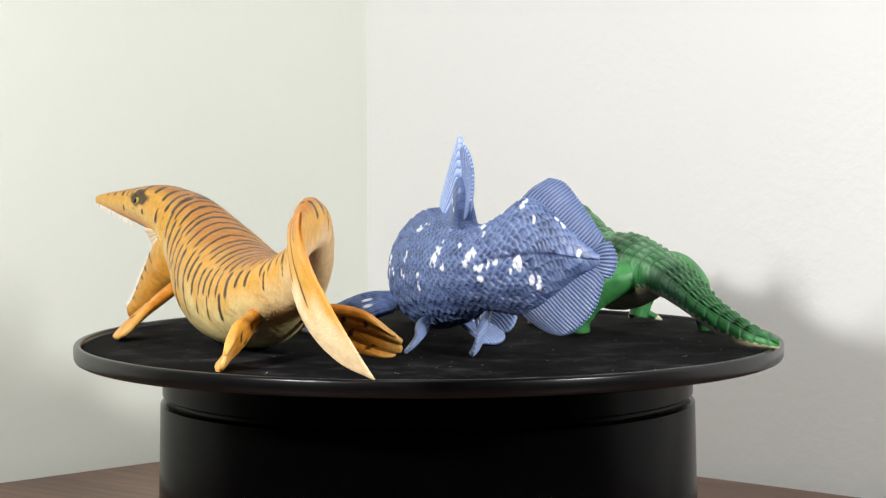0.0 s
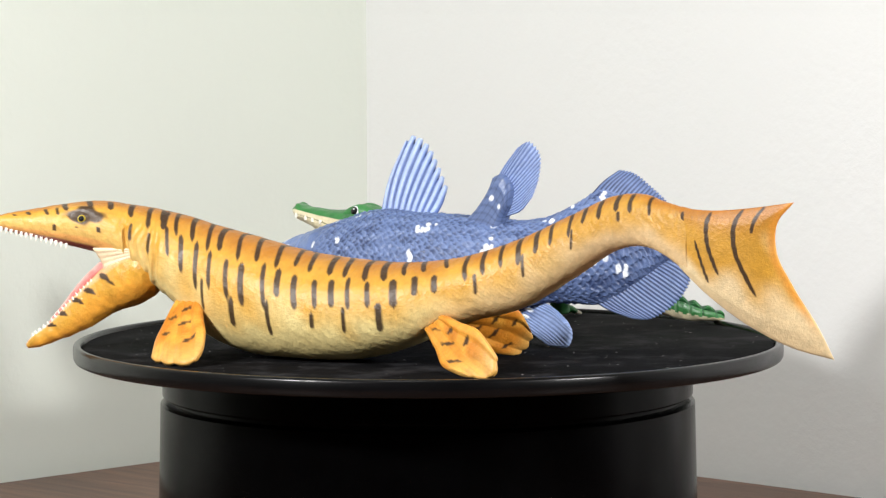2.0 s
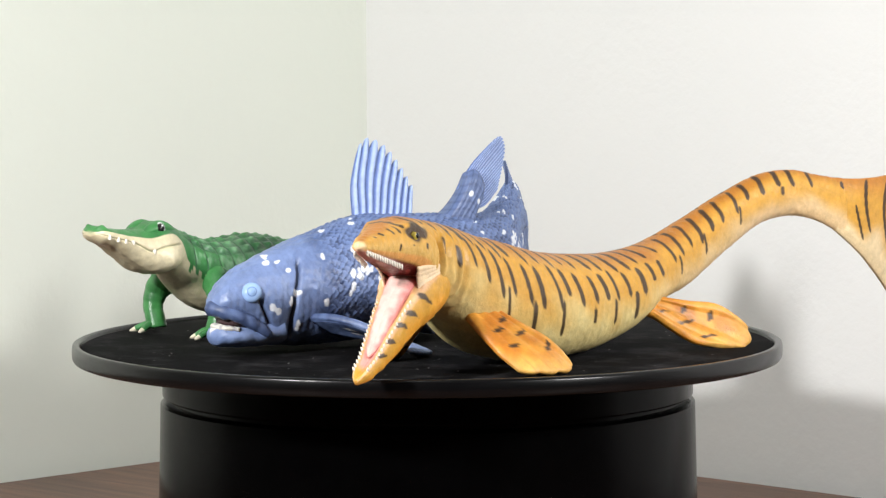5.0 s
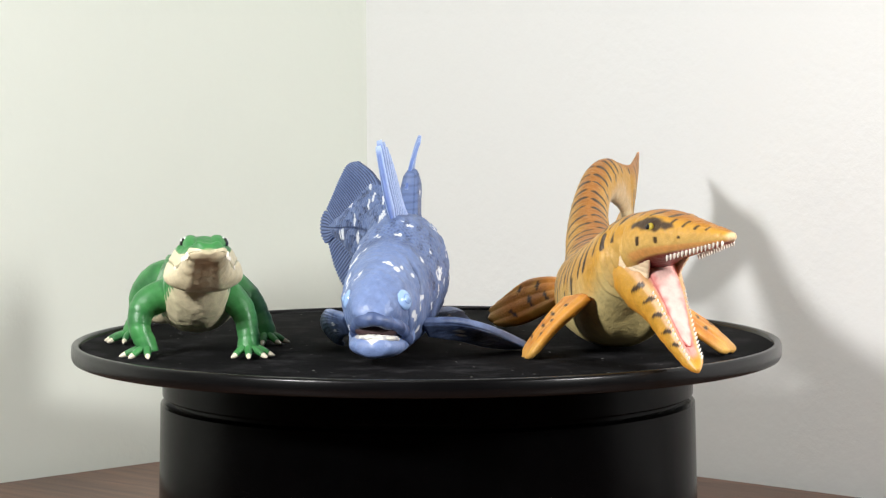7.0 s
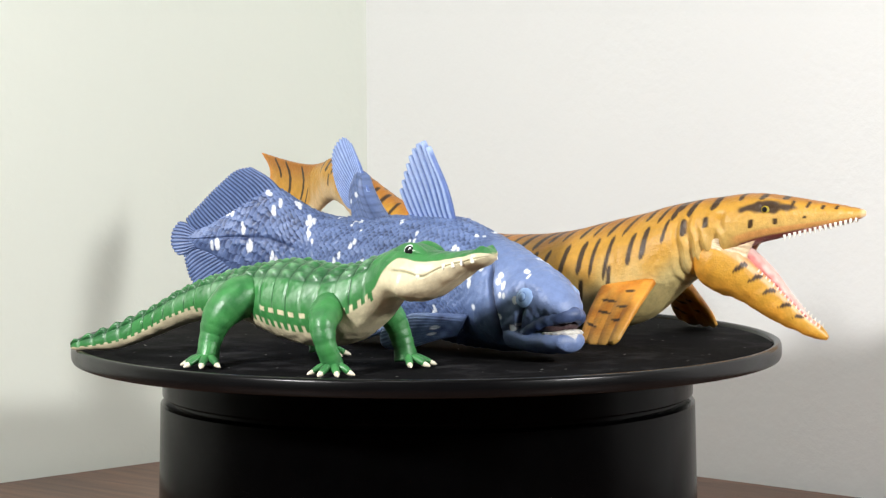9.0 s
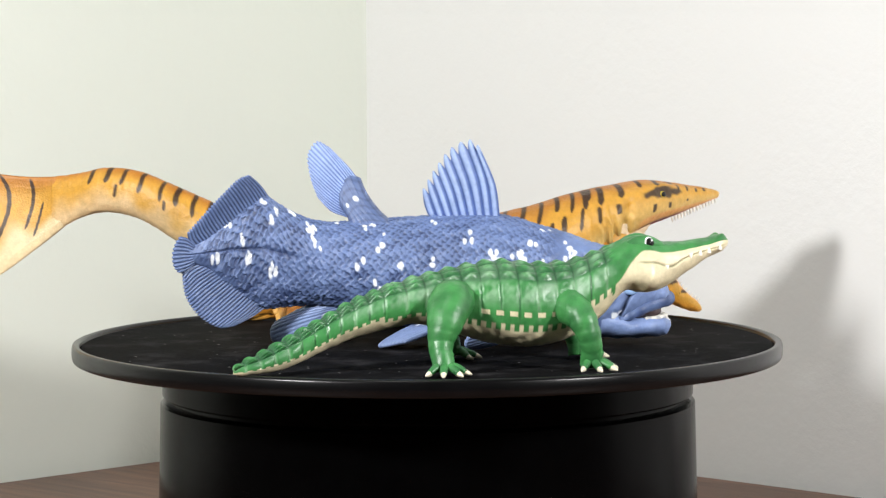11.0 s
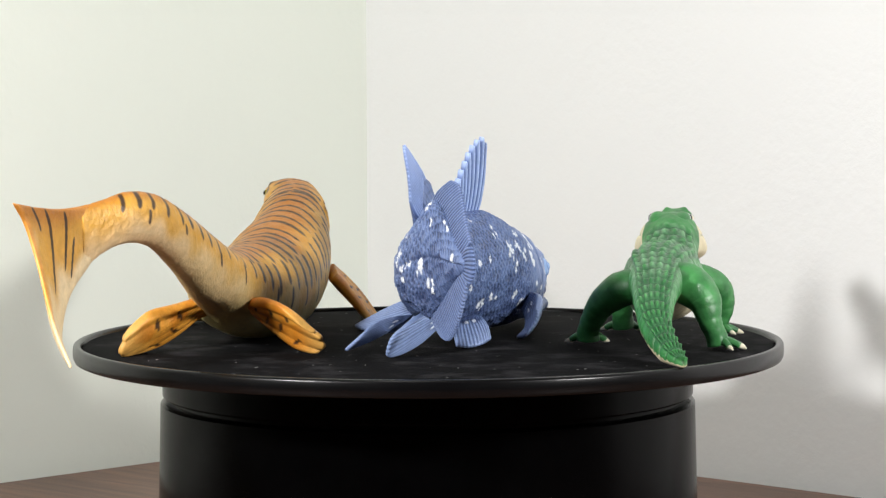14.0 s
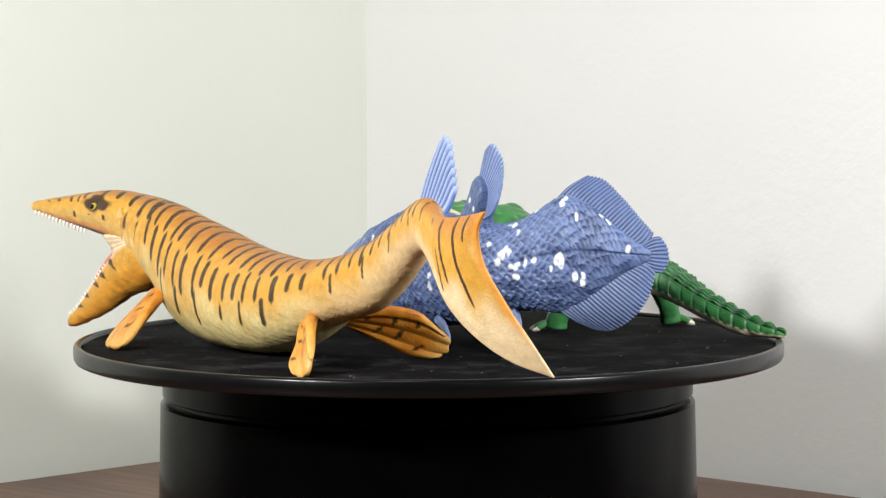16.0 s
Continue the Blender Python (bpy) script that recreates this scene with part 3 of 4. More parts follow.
def build_fish():
    sh = np.array([8.0, 10.0, 0.0])
    root = figure("coelacanth_figurine", sh, "blue vinyl lobe-finned fish toy with white spots and scales")
    rows = [(-4.3, 85.4, 17.8, 15.0, 2.2), (-4.2, 84.4, 20.2, 13.8, 4.6), (-3.9, 82, 23.2, 12.8, 6.8), (-3.2, 77, 27.4, 9.0, 8.8), (-2.2, 69, 31.2, 3.4, 11.2), (-0.5, 58, 35.4, 1.2, 13.8), (1, 44, 39.8, 0.8, 15.4),
            (3.5, 26, 44.6, 1.4, 16), (6, 10, 44.4, 3, 15.8), (10, -8, 43.6, 6, 14.8), (15, -23, 42.4, 9.5, 12.6), (21, -37, 43.4, 13.5, 9.6), (27, -45, 48.0, 13.4, 7.2), (33.5, -52, 53.0, 13.4, 5),
            (42, -59.5, 48.5, 19.5, 3.4), (51, -67, 40, 27.5, 2.4), (57.5, -72, 35.5, 31.5, 1.2)]
    L, A = 3.1, 2.6     # length and breadth of a scale, mm

    def cells(S, G):
        """Height of overlapping round scales, 0 in the joints to 1 at the free edge."""
        S, G = S + 0.3 * np.sin(G * 0.9 + S * 0.31) + 0.14 * np.sin(G * 2.3 - S * 0.8 + 1.0), G + 0.26 * np.sin(S * 0.83 + G * 0.4) + 0.12 * np.sin(S * 2.1 - G * 1.1)
        row = np.floor(S / (L * 0.5))
        out = np.zeros(S.shape)
        for k in (0, 1, 2):
            r = row - k
            u = (S - r * L * 0.5) / L
            v = G / A + 0.5 * (r % 2)
            w = abs(v - np.round(v)) * 2
            tip = np.sqrt(np.clip(1.02 - w ** 2, 0.0, 1))
            t = u / (tip + 1e-6)
            out = np.where(u < tip, (0.2 + 0.8 * t ** 1.5 - 0.5 * step(0.9, 1.0, t)) * (0.75 + 0.25 * np.sin(r * 12.9 + np.round(v) * 78.2)), out)
        return out

    rng = np.random.RandomState(11)
    spots = []
    for k in range(100):
        s0, d0 = rng.uniform(14, 172), rng.uniform(12, 128) * rng.choice((-1, 1))
        for c in range(rng.randint(1, 4)):
            spots.append((s0 + rng.uniform(-2, 2), d0 + rng.uniform(-6, 6), rng.uniform(0.55, 1.05), rng.uniform(0.7, 1.5)))

    def paint(S, PHI, G, p):
        d = np.degrees(abs(PHI))
        n = ripple(p, 7.0)
        h = cells(S, G) * step(34, 46, S)
        # blue deepens to navy towards the belly, with navy mottling
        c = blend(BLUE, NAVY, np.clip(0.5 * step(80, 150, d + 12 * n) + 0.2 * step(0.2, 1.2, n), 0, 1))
        c = blend(c, PALE, np.clip(0.4 * step(0.6, 1.0, h), 0, 1) * step(34, 46, S))
        c = blend(c, NAVY, np.clip(0.72 + 0.25 * n, 0, 1) * step(0.45, 0.2, h) * step(34, 46, S))
        c = blend(c, PALE, 0.2 * step(40, 20, S))
        c = blend(c, NAVY, 0.6 * np.exp(-((d - 88) / 2.4) ** 2) * step(120, 150, S))
        gl = np.exp(-((S - 29 - 3.0 * np.cos(np.radians(d * 1.6))) / 0.7) ** 2) * step(35, 55, d) * step(150, 130, d)
        fold = np.exp(-((S - 14 - 0.12 * (d - 90)) / 0.7) ** 2) * step(70, 90, d) * step(140, 120, d)
        c = blend(c, lin(24, 30, 52), np.clip(0.85 * gl + 0.8 * fold, 0, 1))
        dd = np.degrees(PHI)
        m = np.zeros(S.shape)
        rad = (abs(G) / (abs(PHI) + 1e-6)).max(axis=1, keepdims=True)
        for s0, d0, a, b in spots:
            near = abs(S - s0) < 3
            e = ((S - s0) / a) ** 2 + (np.radians(dd - d0) * rad / b) ** 2
            m = np.where(near, np.maximum(m, step(1.4, 0.7, e + 0.35 * ripple(p, 1.6))), m)
        return blend(c, WHITE, 0.92 * m)

    def relief(S, PHI, G, p):
        d = np.degrees(abs(PHI))
        body = step(34, 46, S)
        gill = -2.0 * np.exp(-((S - 29 - 3.0 * np.cos(np.radians(d * 1.6))) / 0.9) ** 2) * step(35, 55, d) * step(150, 130, d)
        cheek = -1.6 * np.exp(-((S - 14 - 0.12 * (d - 90)) / 0.8) ** 2) * step(70, 90, d) * step(140, 120, d)
        brow = 0.7 * np.exp(-((S - 13.5) / 4.5) ** 2 - ((d - 52) / 10) ** 2)
        line = -0.7 * np.exp(-((d - 88) / 2.4) ** 2) * step(120, 150, S)
        pits = -0.4 * np.exp(-((S - 8.5) / 0.5) ** 2 - ((d - 58) / 3) ** 2) - 0.4 * np.exp(-((S - 11) / 0.5) ** 2 - ((d - 72) / 3) ** 2)
        return 1.05 * (cells(S, G) - 0.5) * body * step(178, 150, S) + 0.3 * ripple(p, 6.0) * (1 - body) + 0.12 * ripple(p, 1.8) + gill + cheek + brow + line + pits

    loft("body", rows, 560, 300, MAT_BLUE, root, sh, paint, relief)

    head_blue = lambda S, PHI, p: blend(blend(BLUE, PALE, 0.25 + 0.2 * ripple(p, 5.0)), lin(226, 224, 222), step(0.75, 0.5, abs(PHI)) * step(0.35, 0.6, S))
    jaw = tube("lower_jaw", [(-1.5, 62, 8, 11, 6.5), (-2.4, 69, 6.4, 10.4, 5.0), (-3.3, 76, 5.8, 9.0, 4.2), (-4.2, 82, 6.0, 7.2, 3.7), (-4.5, 84.6, 6.4, 4.4, 2.9), (-4.6, 85.8, 6.6, 0.8, 0.8)], 60, 48, MAT_BLUE, root, sh, head_blue, "blue lower jaw with a pale lip",
               relief=lambda S, PHI, p: 0.3 * ripple(p, 5.0) - 1.6 * step(0.8, 0.3, abs(PHI)) * step(0.3, 0.6, S) * step(0.98, 0.9, S))
    lip = lambda S, PHI, p: blend(BLUE, NAVY, np.clip(0.55 + 0.35 * ripple(p, 3.0), 0, 1))
    tube("upper_lip", [(-12.2, 67, 6.2, 1.5, 1.6), (-11.4, 75, 11.4, 2.2, 2.1), (-8.8, 81.8, 14.2, 2.4, 2.3), (-4.3, 84.8, 15.2, 2.4, 2.5), (0.4, 82, 14.2, 2.4, 2.3), (3.8, 75, 11.4, 2.2, 2.1), (6.6, 67, 6.2, 1.5, 1.6)], 60, 20, MAT_BLUE, root, sh, lip, "thick blue lip",
         relief=lambda S, PHI, p: 0.3 * ripple(p, 3.0))
    # near-black tube put between the jaws as the shade of the gape
    dark = lambda S, PHI, p: blend(lin(34, 26, 30), lin(70, 50, 52), step(0.5, 1.0, S))
    tube("shaded_mouth_lining", [(-2.6, 64, 9.5, 5, 2.5), (-3.2, 71, 10.4, 8.4, 3.6), (-3.8, 77, 11.0, 7.4, 3.4), (-4.2, 81, 11.4, 5.0, 2.4), (-4.3, 82.4, 11.6, 1.5, 1)], 30, 30, MAT_BLUE, root, sh, dark, "dark tube standing in for the shade of the open mouth")
    small = cone_mesh("tooth", 0.4, 0.9, MAT_TOOTH)
    for k in range(13):
        a = math.pi * (0.12 + 0.76 * k / 12)
        at = (-4.3 + 6.0 * math.cos(a), 76.5 + 6.6 * math.sin(a), 8.6)
        place(part_mesh("tooth", small, jaw), at, sh, (0, 0.1, 1), k)
    gum = lambda S, PHI, p: blend(lin(226, 222, 212), lin(178, 176, 180), step(0.2, 1.0, ripple(p, 2.0)))
    tube("gum_pad", [(2.2, 77.5, 8.3, 1.2, 0.9), (0.2, 81.6, 8.7, 1.5, 1.0), (-4.3, 83.2, 9.0, 1.6, 1.1), (-8.8, 81.6, 8.7, 1.5, 1.0), (-10.8, 77.5, 8.3, 1.2, 0.9)], 40, 16, MAT_BLUE, jaw, sh, gum, "off-white gum pad",
         relief=lambda S, PHI, p: 0.15 * ripple(p, 1.2))
    ring, ball, pupil = ball_mesh("eye", (3.5, 3.5, 1.8), MAT_BLUE_EYE, 28), ball_mesh("iris", (2.4, 2.4, 1.4), MAT_BLUE_RING, 24), ball_mesh("pupil", (1.75, 1.75, 1.2), MAT_BLUE_EYE, 20)
    for at, out in (((-12.1, 73.5, 20.8), (-0.86, 0.36, 0.28)), ((7.0, 73.0, 20.6), (0.9, 0.3, 0.28))):
        e = place(part_mesh("eye", ring, root, "glossy pale blue eye"), at, sh, out)
        part_mesh("iris", ball, e, "deeper blue eye ring", (0, 0, 0.6 * MM))
        part_mesh("pupil", pupil, e, "pale blue pupil", (0, 0, 1.05 * MM))

    def ray_paint(rays, a=BLUE, b=PALE, tip=0.35):
        def f(I, J, p):
            k = abs(np.sin(np.pi * rays * J))
            return blend(blend(a, b, step(0.35, 0.95, k)), b, tip * step(0.3, 1.0, I))
        return f

    def lobe_paint(root_end):
        def f(I, J, p):
            c = ray_paint(12)(I, J, p)
            fleshy = step(root_end + 0.06, root_end - 0.06, I + 0.35 * (abs(J - 0.5)) ** 1.5)
            c = blend(c, blend(BLUE, NAVY, 0.4 + 0.3 * ripple(p, 2.0)), fleshy)
            m = step(1.3, 0.7, ((I - 0.3) / 0.05) ** 2 + ((J - 0.4) / 0.06) ** 2) + step(1.3, 0.7, ((I - 0.32) / 0.05) ** 2 + ((J - 0.62) / 0.06) ** 2)
            return blend(c, WHITE, np.clip(m, 0, 1) * 0.9)
        return f

    # first dorsal fin: stiff spines in a fan
    fin("dorsal_fin", [(4.6, 27, 42), (8.0, 26, 55), (11.2, 22.2, 66.0)], [(6.4, 3, 42), (8.7, 1.5, 46), (10.4, 0.4, 50.5)],
        [(11.6, 22.8, 66.0), (12.2, 18.8, 69.2), (12, 13, 67.2), (11.2, 6, 59.5), (10.4, 0.4, 50.5)], 1.6, MAT_BLUE, root, sh, ray_paint(9, lin(84, 108, 168), lin(168, 188, 230), 0.1), 9, 0.75, "pale blue ribbed dorsal fin", 44, 140, ragged=3.6)
    # second dorsal fin: fleshy stalk and feathered blade
    def stalk(I, J, p):
        band = 0.5 + 0.5 * np.sin(I * 42 + 0.8 * np.sin(J * 9))
        c = blend(blend(BLUE, NAVY, 0.25), NAVY, 0.35 * step(0.6, 0.95, band) + 0.4 * step(0.75, 1.0, np.sin(J * 40)))
        m = step(1.3, 0.6, ((I - 0.62) / 0.05) ** 2 + ((J - 0.35) / 0.07) ** 2) + step(1.3, 0.6, ((I - 0.62) / 0.05) ** 2 + ((J - 0.68) / 0.07) ** 2)
        return blend(c, WHITE, 0.9 * np.clip(m, 0, 1))
    dorsal2 = fin("second_dorsal_fin", [(10.8, -7, 40), (11.8, -14, 45.4), (12.3, -19, 52), (12.3, -21.4, 57.5)], [(13.6, -25, 39.5), (13.3, -25.4, 43), (12.9, -28.4, 47.5)],
                  [(12.3, -21.4, 57.5), (12.2, -25.4, 58.8), (12.4, -29, 54.6), (12.9, -28.4, 47.5)], 8.0, MAT_BLUE, root, sh, stalk, 7, 0.12, "blue fleshy lobed fin", 50, 60)
    fin("fin_blade", [(12.8, -18.6, 52), (12.5, -25, 61), (11.6, -32, 67.8)], [(13.2, -26, 43.8), (14.2, -31, 45.6), (14.8, -36, 50.5)],
        [(11.6, -32, 67.8), (11.8, -36.6, 69.8), (13.0, -39.0, 67), (14.4, -38.6, 58), (14.8, -36, 50.5)], 1.5, MAT_BLUE, dorsal2, sh, ray_paint(18, lin(84, 108, 168), lin(158, 178, 222)), 18, 0.3, "pale blue feathered blade", 30, 120, ragged=0.8, bow=1.6)

    # tail fringe in three lobes
    fin("tail_fin_upper", [(30, -48.6, 50), (35, -51.5, 56), (40.8, -53.8, 59.8)], [(55, -70, 36), (57, -71, 38), (58.6, -71.2, 40.6)],
        [(40.8, -53.8, 59.8), (45, -56, 58.8), (50, -61.0, 53.4), (55, -67, 46), (58.6, -71.2, 40.6)], 1.6, MAT_BLUE, root, sh, ray_paint(26, NAVY, BLUE, 0.3), 26, 0.28, "dark blue upper tail fin with fine rays", 30, 150, ragged=0.7)
    fin("tail_fin_lower", [(55, -70, 31), (57, -72, 30), (58.6, -73, 28)], [(30, -48.6, 15.5), (35, -54, 11), (40.6, -59.4, 8.0)],
        [(58.6, -73, 28), (56, -72.4, 19), (50.5, -68, 11), (45, -63, 7.6), (40.6, -59.4, 8.0)], 1.6, MAT_BLUE, root, sh, ray_paint(26, NAVY, BLUE, 0.3), 26, 0.28, "dark blue lower tail fin with fine rays", 30, 150, ragged=0.7)
    fin("tail_fin_tip", [(55.5, -70, 37), (58, -72, 39.5), (60, -73.2, 40)], [(55.5, -70, 30), (58, -72.4, 28), (60, -73.8, 27.4)],
        [(60, -73.2, 40), (61.8, -74.6, 37), (62.4, -75.2, 33.6), (61.8, -75, 30), (60, -73.8, 27.4)], 1.6, MAT_BLUE, root, sh, ray_paint(10, NAVY, BLUE, 0.3), 10, 0.25, "dark blue tail tip lobe", 24, 70, ragged=0.6)

    # paired and anal fins
    fin("pectoral_fin", [(-12, 52, 12), (-22, 47, 12), (-34, 38, 8), (-44, 30, 1.0)], [(-12, 42, 6), (-20, 34, 4), (-28, 26, 1.0), (-36, 19, -0.4)],
        [(-44, 30, 1.0), (-45, 25.5, -0.2), (-42, 20.6, -0.5), (-36, 19, -0.4)], 2.6, MAT_BLUE, root, sh, lobe_paint(0.55), 12, 0.25, "blue pectoral fin with a fleshy base", 40, 70, bow=0.8)
    fin("pectoral_fin", [(15, 50, 13), (21, 43, 13.5), (27, 33, 13), (30, 26, 10)], [(15, 43, 6), (19, 38, 4.5), (23, 30, 1.5), (24, 22, -0.4)],
        [(30, 26, 10), (31.5, 21, 6), (29, 18.5, 1.6), (24, 22, -0.4)], 2.6, MAT_BLUE, root, sh, lobe_paint(0.55), 12, 0.25, "blue pectoral fin with a fleshy base", 40, 70, bow=0.8)
    fin("pelvic_fin", [(0, -10, 9), (-3, -22, 9), (-4, -34, 7)], [(1, -20, 6), (-3, -30, 3), (-8, -42, -0.4)],
        [(-4, -34, 7), (-3.6, -38, 5), (-5, -41.5, 2.2), (-8, -42, -0.4)], 2.4, MAT_BLUE, root, sh, lobe_paint(0.4), 12, 0.25, "blue pelvic fin", 36, 70)
    fin("pelvic_fin", [(14, 12, 8), (21, 6, 5), (27, -2, 1.8)], [(10, 2, 7), (14, -6, 4), (19, -13, -0.2)],
        [(27, -2, 1.8), (27, -8, 0.6), (24, -12.5, -0.4), (19, -13, -0.2)], 2.4, MAT_BLUE, root, sh, lobe_paint(0.4), 12, 0.25, "blue pelvic fin", 36, 70)
    fin("anal_fin", [(20, -24, 16), (21, -33, 14.4), (20, -42, 12), (17, -49, 8)], [(17, -19, 9), (18, -27, 6), (17, -36, 2), (14.5, -44, -0.6)],
        [(17, -49, 8), (15.4, -52.6, 5), (13.8, -52.4, 1.0), (14.5, -44, -0.6)], 2.6, MAT_BLUE, root, sh, lobe_paint(0.4), 12, 0.25, "blue lobed anal fin", 36, 70, bow=1.5)
    return root


# ---------------------------------------------------------------- green crocodile
GREEN, DARK_GREEN, BELLY = lin(62, 132, 70), lin(36, 88, 50), lin(216, 204, 170)


def build_crocodile():
    sh = np.array([80.0, 40.0, 0.0])
    root = figure("crocodile_figurine", sh, "green vinyl crocodile toy with cream belly and raised scutes")
    rows = [(43.2, 110.0, 40.0, 38.0, 2.4), (43.8, 108.8, 41.0, 36.6, 4.8), (46.3, 102.6, 40.2, 33.0, 6.8), (49.5, 95, 39.4, 27.4, 8.0), (52, 89, 39.6, 23.4, 9.8), (54.5, 83, 41.4, 21.8, 11.2), (57.5, 77, 40.2, 22.8, 10.2),
            (60.5, 70, 37.0, 15, 10.2), (64.5, 60, 33.4, 8.2, 12.6), (68.5, 50, 33, 5.8, 14.2), (73, 38, 34, 6.6, 13.6), (78.5, 24, 31.9, 10.5, 10.8), (83.5, 13.5, 29.3, 13.8, 9.0), (88, 3.5, 26.2, 12.6, 7.8), (93, -7, 21.6, 9.6, 6.5),
            (98.7, -17, 15.5, 5.4, 5.4), (107, -26.5, 9.8, 0.8, 4.3), (114.5, -34, 5.2, 0, 3), (119, -38.3, 3.0, 0, 1.4), (120, -39.4, 1.8, 0.4, 0.4)]

    def mouth_line(S):
        return 99 - 18 * step(2, 14, S) + 10 * np.exp(-((S - 22) / 3.5) ** 2)

    def plates(S, PHI):
        d = np.degrees(abs(PHI))
        pitch = np.where(S < 118, 6.2, 5.2)
        u = S / pitch
        fu = abs(u - np.round(u)) * 2
        lane = d / 17.0
        fl = abs(lane - np.floor(lane) - 0.5) * 2
        dome = (1 - fu ** 4) * (1 - fl ** 4)
        lump = np.exp(-((fu) / 0.55) ** 2 - (fl / 0.6) ** 2)
        zone = step(41, 47, S)
        back = step(60, 48, d) * zone
        flank = step(52, 62, d) * step(112, 100, d) * zone
        seam = step(0.72, 0.95, fu)
        return dome, lump, back, flank, seam, fl

    def paint(S, PHI, G, p):
        d = np.degrees(abs(PHI))
        n = ripple(p, 6.0)
        dome, lump, back, flank, seam, fl = plates(S, PHI)
        c = blend(GREEN, DARK_GREEN, np.clip(0.25 + 0.35 * n, 0, 0.8) * (0.35 + 0.65 * step(95, 60, d)))
        c = blend(c, DARK_GREEN, 0.85 * back * step(0.6, 0.2, lump))
        brush = np.clip(0.5 + 0.5 * ripple(p, 5.0) + 0.35 * ripple(p, 1.6), 0, 1)
        c = blend(c, lin(158, 190, 160), 0.5 * brush * np.clip(0.25 + 0.75 * np.maximum(lump * back, (1 - seam) * flank), 0, 1) * step(98, 70, d) * step(41, 47, S) * step(150, 110, S))
        c = blend(c, lin(22, 50, 34), 0.6 * (flank + back).clip(0, 1) * step(0.8, 1.0, seam))
        c = blend(c, lin(150, 196, 150), 0.4 * flank * seam * step(0.1, 0.7, n + 0.3))
        # cream underside with a toothed edge, cream jaw, and a row of cream squares
        teeth = np.where(((S / 3.1) % 1.0) < 0.5, 6.0, -5.0)
        edge = np.where(S < 43, 66 - 10 * step(2, 16, S) + 46 * step(32, 42, S), 119 + teeth * step(46, 50, S))
        edge = np.where((S > 44) & (S < 60), 104 + teeth, edge)
        edge = np.where(S > 122, 108 + teeth * 0.8, edge)
        c = blend(c, BELLY, step(edge - 1.5, edge + 1.5, d))
        sq = (S > 66) & (S < 92) & (((S / 4.6) % 1.0) < 0.55)
        c = blend(c, BELLY, 0.95 * sq * step(1.7, 1.1, abs(d - 99) / 2.2))
        # mouth line
        ml = np.exp(-((d - mouth_line(S)) / 1.8) ** 2) * step(36, 33, S)
        c = blend(c, lin(92, 104, 60), 0.75 * ml)
        return c

    def relief(S, PHI, G, p):
        d = np.degrees(abs(PHI))
        dome, lump, back, flank, seam, fl = plates(S, PHI)
        tail = step(118, 128, S) * step(200, 180, S)
        r = back * (0.35 * dome + (0.9 + 0.05 * tail) * lump - 0.3) - 0.3 * flank * seam + 0.12 * ripple(p, 3.0)
        crest = 0.3 * np.exp(-((d - 38) / 8) ** 2) * lump * step(45, 50, S)
        mouth = -0.5 * np.exp(-((d - mouth_line(S)) / 2.5) ** 2) * step(36, 33, S)
        jowl = 2.5 * np.exp(-((S - 31) / 5.5) ** 2 - ((d - 108) / 24) ** 2)
        nose = 0.9 * np.exp(-((S - 2.5) / 1.6) ** 2 - ((d - 30) / 14) ** 2)
        under = -0.8 * step(142, 168, d) * step(3, 10, S) * step(42, 34, S)
        return r + crest + mouth + jowl + nose + under

    loft("body", rows, 520, 220, MAT_GREEN, root, sh, paint, relief, power=0.95)

    # brows and eyes
    brow_paint = lambda S, PHI, p: blend(GREEN, DARK_GREEN, 0.2 + 0.2 * ripple(p, 4.0))
    eyeball, pupil = ball_mesh("eye", (2.2, 2.2, 1.6), MAT_WHITE_EYE, 24), ball_mesh("pupil", (1.6, 1.6, 1.0), MAT_PUPIL, 20)
    # the highlight on each pupil is built as a tiny white bead
    glint = ball_mesh("eye_glint", (0.4, 0.4, 0.3), MAT_WHITE_EYE, 10)
    for sgn in (1, -1):
        out = Vector((0.93, 0.36, 0)) * sgn
        fwd = Vector((-0.36, 0.93, 0))
        c = Vector((54.2, 83.0, 38.8)) + out * 4.4
        rws = [tuple(c - fwd * 8.0 + Vector((0, 0, -2.6))) + (1.4, 1.2), tuple(c - fwd * 4 + Vector((0, 0, -0.3))) + (2.8, 2.3), tuple(c + Vector((0, 0, 0.5))) + (3.1, 2.7), tuple(c + fwd * 3.5 + Vector((0, 0, 0.2))) + (2.6, 1.9), tuple(c + fwd * 7 + Vector((0, 0, -1.0))) + (1.2, 0.8)]
        tube("brow", rws, 36, 28, MAT_GREEN, root, sh, brow_paint, "green bulging brow")
        at = c + out * 1.75 + fwd * 1.0 + Vector((0, 0, 0.5))
        e = place(part_mesh("eye", eyeball, root, "white painted eye"), at, sh, out * 0.9 + fwd * 0.3 + Vector((0, 0, 0.25)))
        part_mesh("pupil", pupil, e, "black pupil", (0, 0, 0.95 * MM))
        part_mesh("eye_glint", glint, e, "white glint", (0.4 * MM, 0.6 * MM, 1.85 * MM))

    # teeth along the closed mouth
    fang = cone_mesh("tooth", 0.7, 1.7, MAT_TOOTH)
    head = spline(rows, 520)
    seg = np.concatenate([[0], np.cumsum(np.linalg.norm(np.diff(head[:, :2], axis=0), axis=1))])
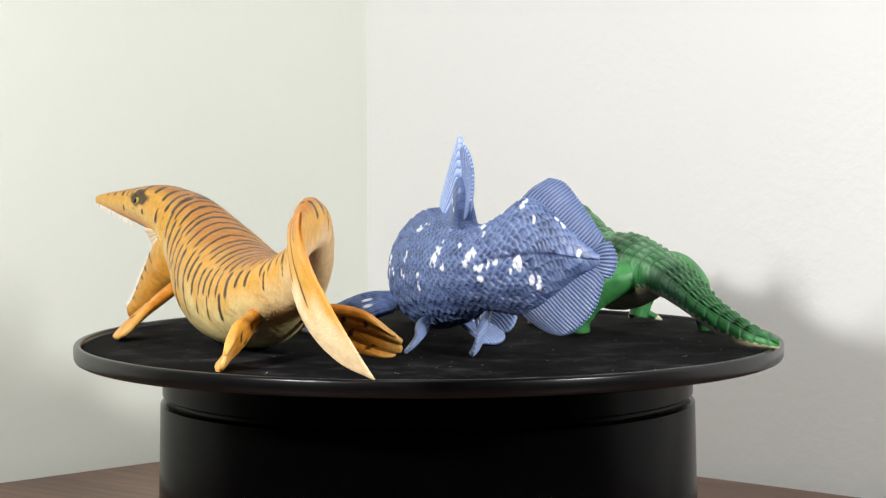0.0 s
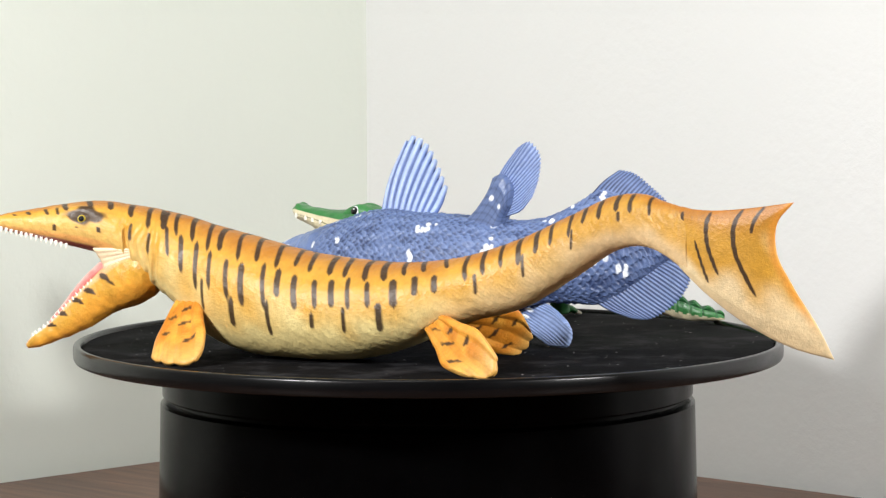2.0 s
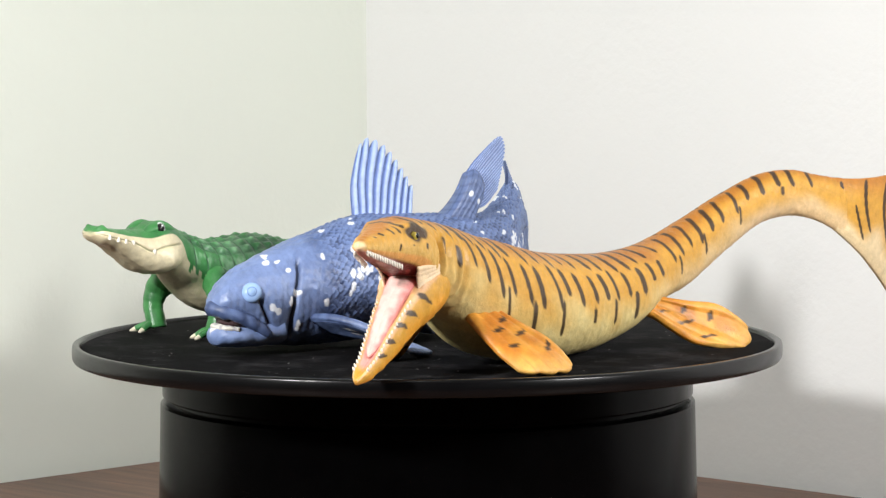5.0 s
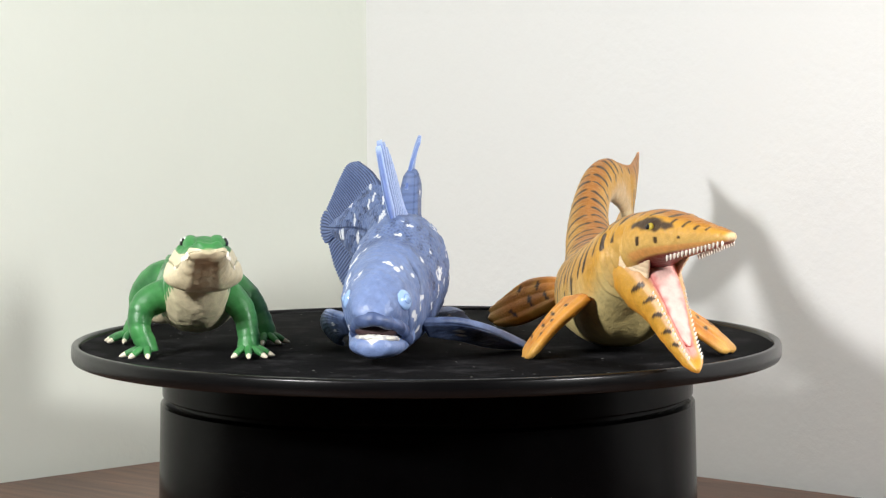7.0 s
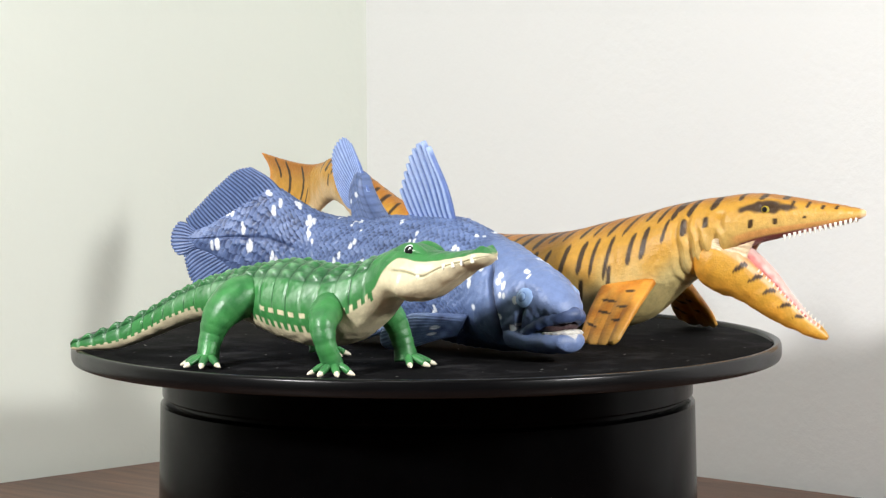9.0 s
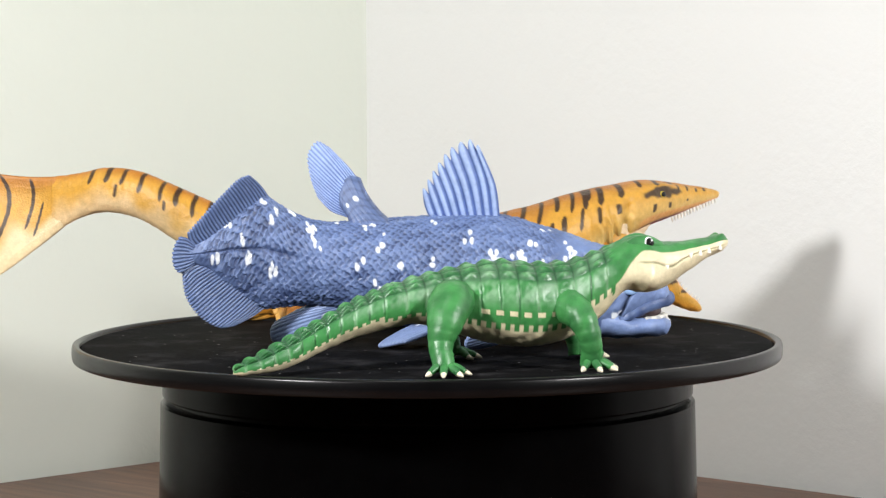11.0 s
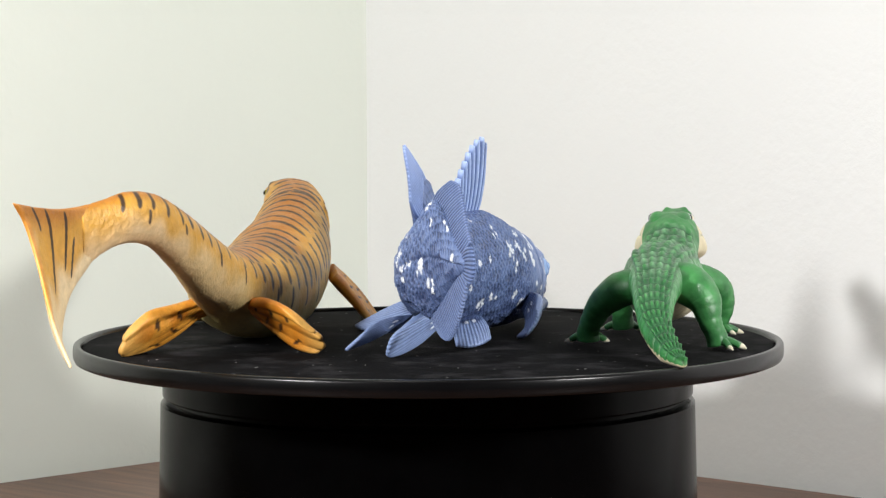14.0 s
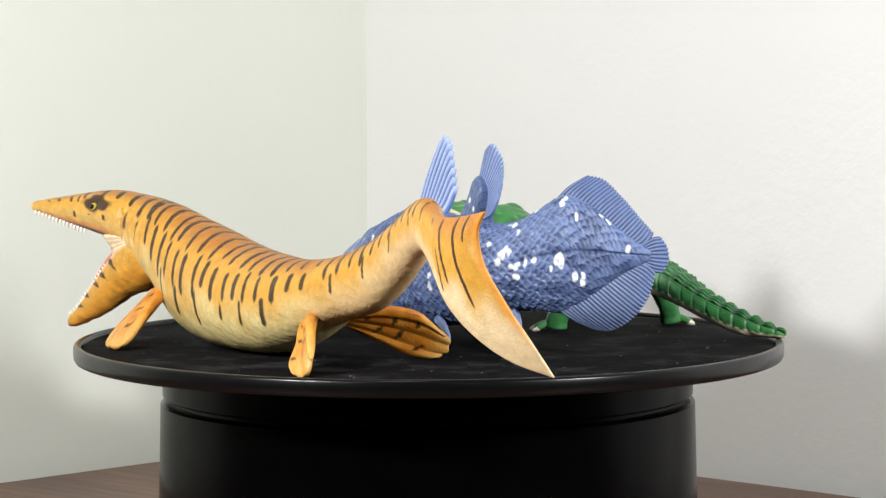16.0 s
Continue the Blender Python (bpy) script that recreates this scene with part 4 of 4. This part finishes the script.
    for sgn in (1, -1):
        for s0, up in ((3.5, 1), (7.5, 1), (10.5, 1), (14.0, -1), (22.5, -1)):
            i = int(np.argmin(abs(seg - s0)))
            x, y, zt, zb, w = head[i]
            side = Vector((0.93, 0.36)) * sgn
            at = (x + side.x * w * 0.97, y + side.y * w * 0.97, (zt + zb) / 2 + (zt - zb) / 2 * math.cos(radians(float(mouth_line(s0)))) + (-0.9 if up > 0 else 0.7))
            place(part_mesh("tooth", fang, root), at, sh, (side.x * 0.3, side.y * 0.3, up), s0)

    # legs with toes and claws
    claw = cone_mesh("claw", 1.05, 3.0, MAT_CLAW)
    skin_paint = lambda S, PHI, p: blend(blend(GREEN, DARK_GREEN, np.clip(0.2 + 0.3 * ripple(p, 5.0), 0, 1)), lin(100, 164, 104), 0.12 * step(0.3, 1.0, np.sin(S * 60)))
    wrinkle = lambda S, PHI, p: -0.2 * step(0.72, 1.0, np.sin(S * 62)) * step(0.45, 0.55, S) * step(0.95, 0.85, S) + 0.12 * ripple(p, 3.0)
    legs = (("front_leg", [(67, 60, 22, 5.5, 6), (74.5, 61.5, 20, 6, 6.2), (81.5, 67.6, 15.8, 5.0, 5.2), (82, 70.2, 9, 3.9, 4.1), (79.6, 70.2, 3, 3.9, 3.9), (79.2, 70.2, 0.8, 4.1, 4.1)], 48.0, (79.2, 70.2)),
            ("front_leg", [(60, 58, 22, 5.5, 6), (54.5, 58, 19.5, 5.6, 5.8), (49.5, 58.4, 15, 4.6, 4.8), (47, 59.6, 8.5, 3.9, 4.1), (46.2, 60.8, 3, 4.0, 4.0), (46.2, 61.2, 0.8, 4.2, 4.2)], 128.0, (46, 61.6)),
            ("hind_leg", [(80, 25, 22, 6, 7), (88.5, 25.5, 21.5, 7.6, 8.2), (96, 25, 16.0, 6.2, 6.8), (99, 24, 8.5, 4.2, 4.4), (101, 25.2, 3, 4.0, 4.0), (101.4, 25.6, 0.8, 4.2, 4.2)], 28.0, (101.6, 25.8)),
            ("hind_leg", [(75, 20, 21, 6.5, 7.5), (68, 18, 19, 6.6, 7.2), (61, 17, 14, 5.4, 5.8), (57, 17.2, 8.5, 4.2, 4.4), (54.4, 18.6, 3, 4.2, 4.2), (54.2, 19, 0.8, 4.4, 4.4)], 122.0, (54, 19.4)))
    for name, rws, heading, foot in legs:
        rws = [row[:3] + (row[3] * 0.94, row[4] * 0.94) for row in rws]
        leg = tube(name, rws, 60, 36, MAT_GREEN, root, sh, skin_paint, "green wrinkled leg with cream claws", ref=(0.5, 1.0, 0.2), relief=wrinkle)
        for k, spread in enumerate((-62, -20, 20, 62)):
            a = radians(heading + spread)
            dx, dy = math.cos(a), math.sin(a)
            tip = 8.0 - 0.02 * abs(spread)
            tube("toe", [(foot[0] + dx * 1.5, foot[1] + dy * 1.5, 2.2, 1.5, 1.6), (foot[0] + dx * 4.5, foot[1] + dy * 4.5, 1.6, 1.35, 1.3), (foot[0] + dx * tip, foot[1] + dy * tip, 0.4, 1.1, 1.0)], 10, 12, MAT_GREEN, leg, sh, skin_paint)
            place(part_mesh("claw", claw, leg), (foot[0] + dx * (tip - 0.6), foot[1] + dy * (tip - 0.6), 0.5), sh, (dx, dy, -0.32))
    return root


REPTILE, FISH, CROCODILE = build_reptile(), build_fish(), build_crocodile()


# ---------------------------------------------------------------- motion
def motions():
    times = [0.25 * k for k in range(65)]
    walk(TURNING_DISC, [(t, pose(0.0004 * math.cos(radians(TURN * t - 10)), 0.0004 * math.sin(radians(TURN * t - 10)), -TABLE_Z, 0, 0, TURN * t)) for t in times])
    for thing in (REPTILE, FISH, CROCODILE):
        x, y, z = thing.location
        z = MAT_Z + 0.0012
        rows = []
        for t in times:
            a = radians(TURN * t)
            rows.append((t, pose(x * math.cos(a) - y * math.sin(a), x * math.sin(a) + y * math.cos(a), z, 0, 0, TURN * t)))
        walk(thing, rows)


motions()
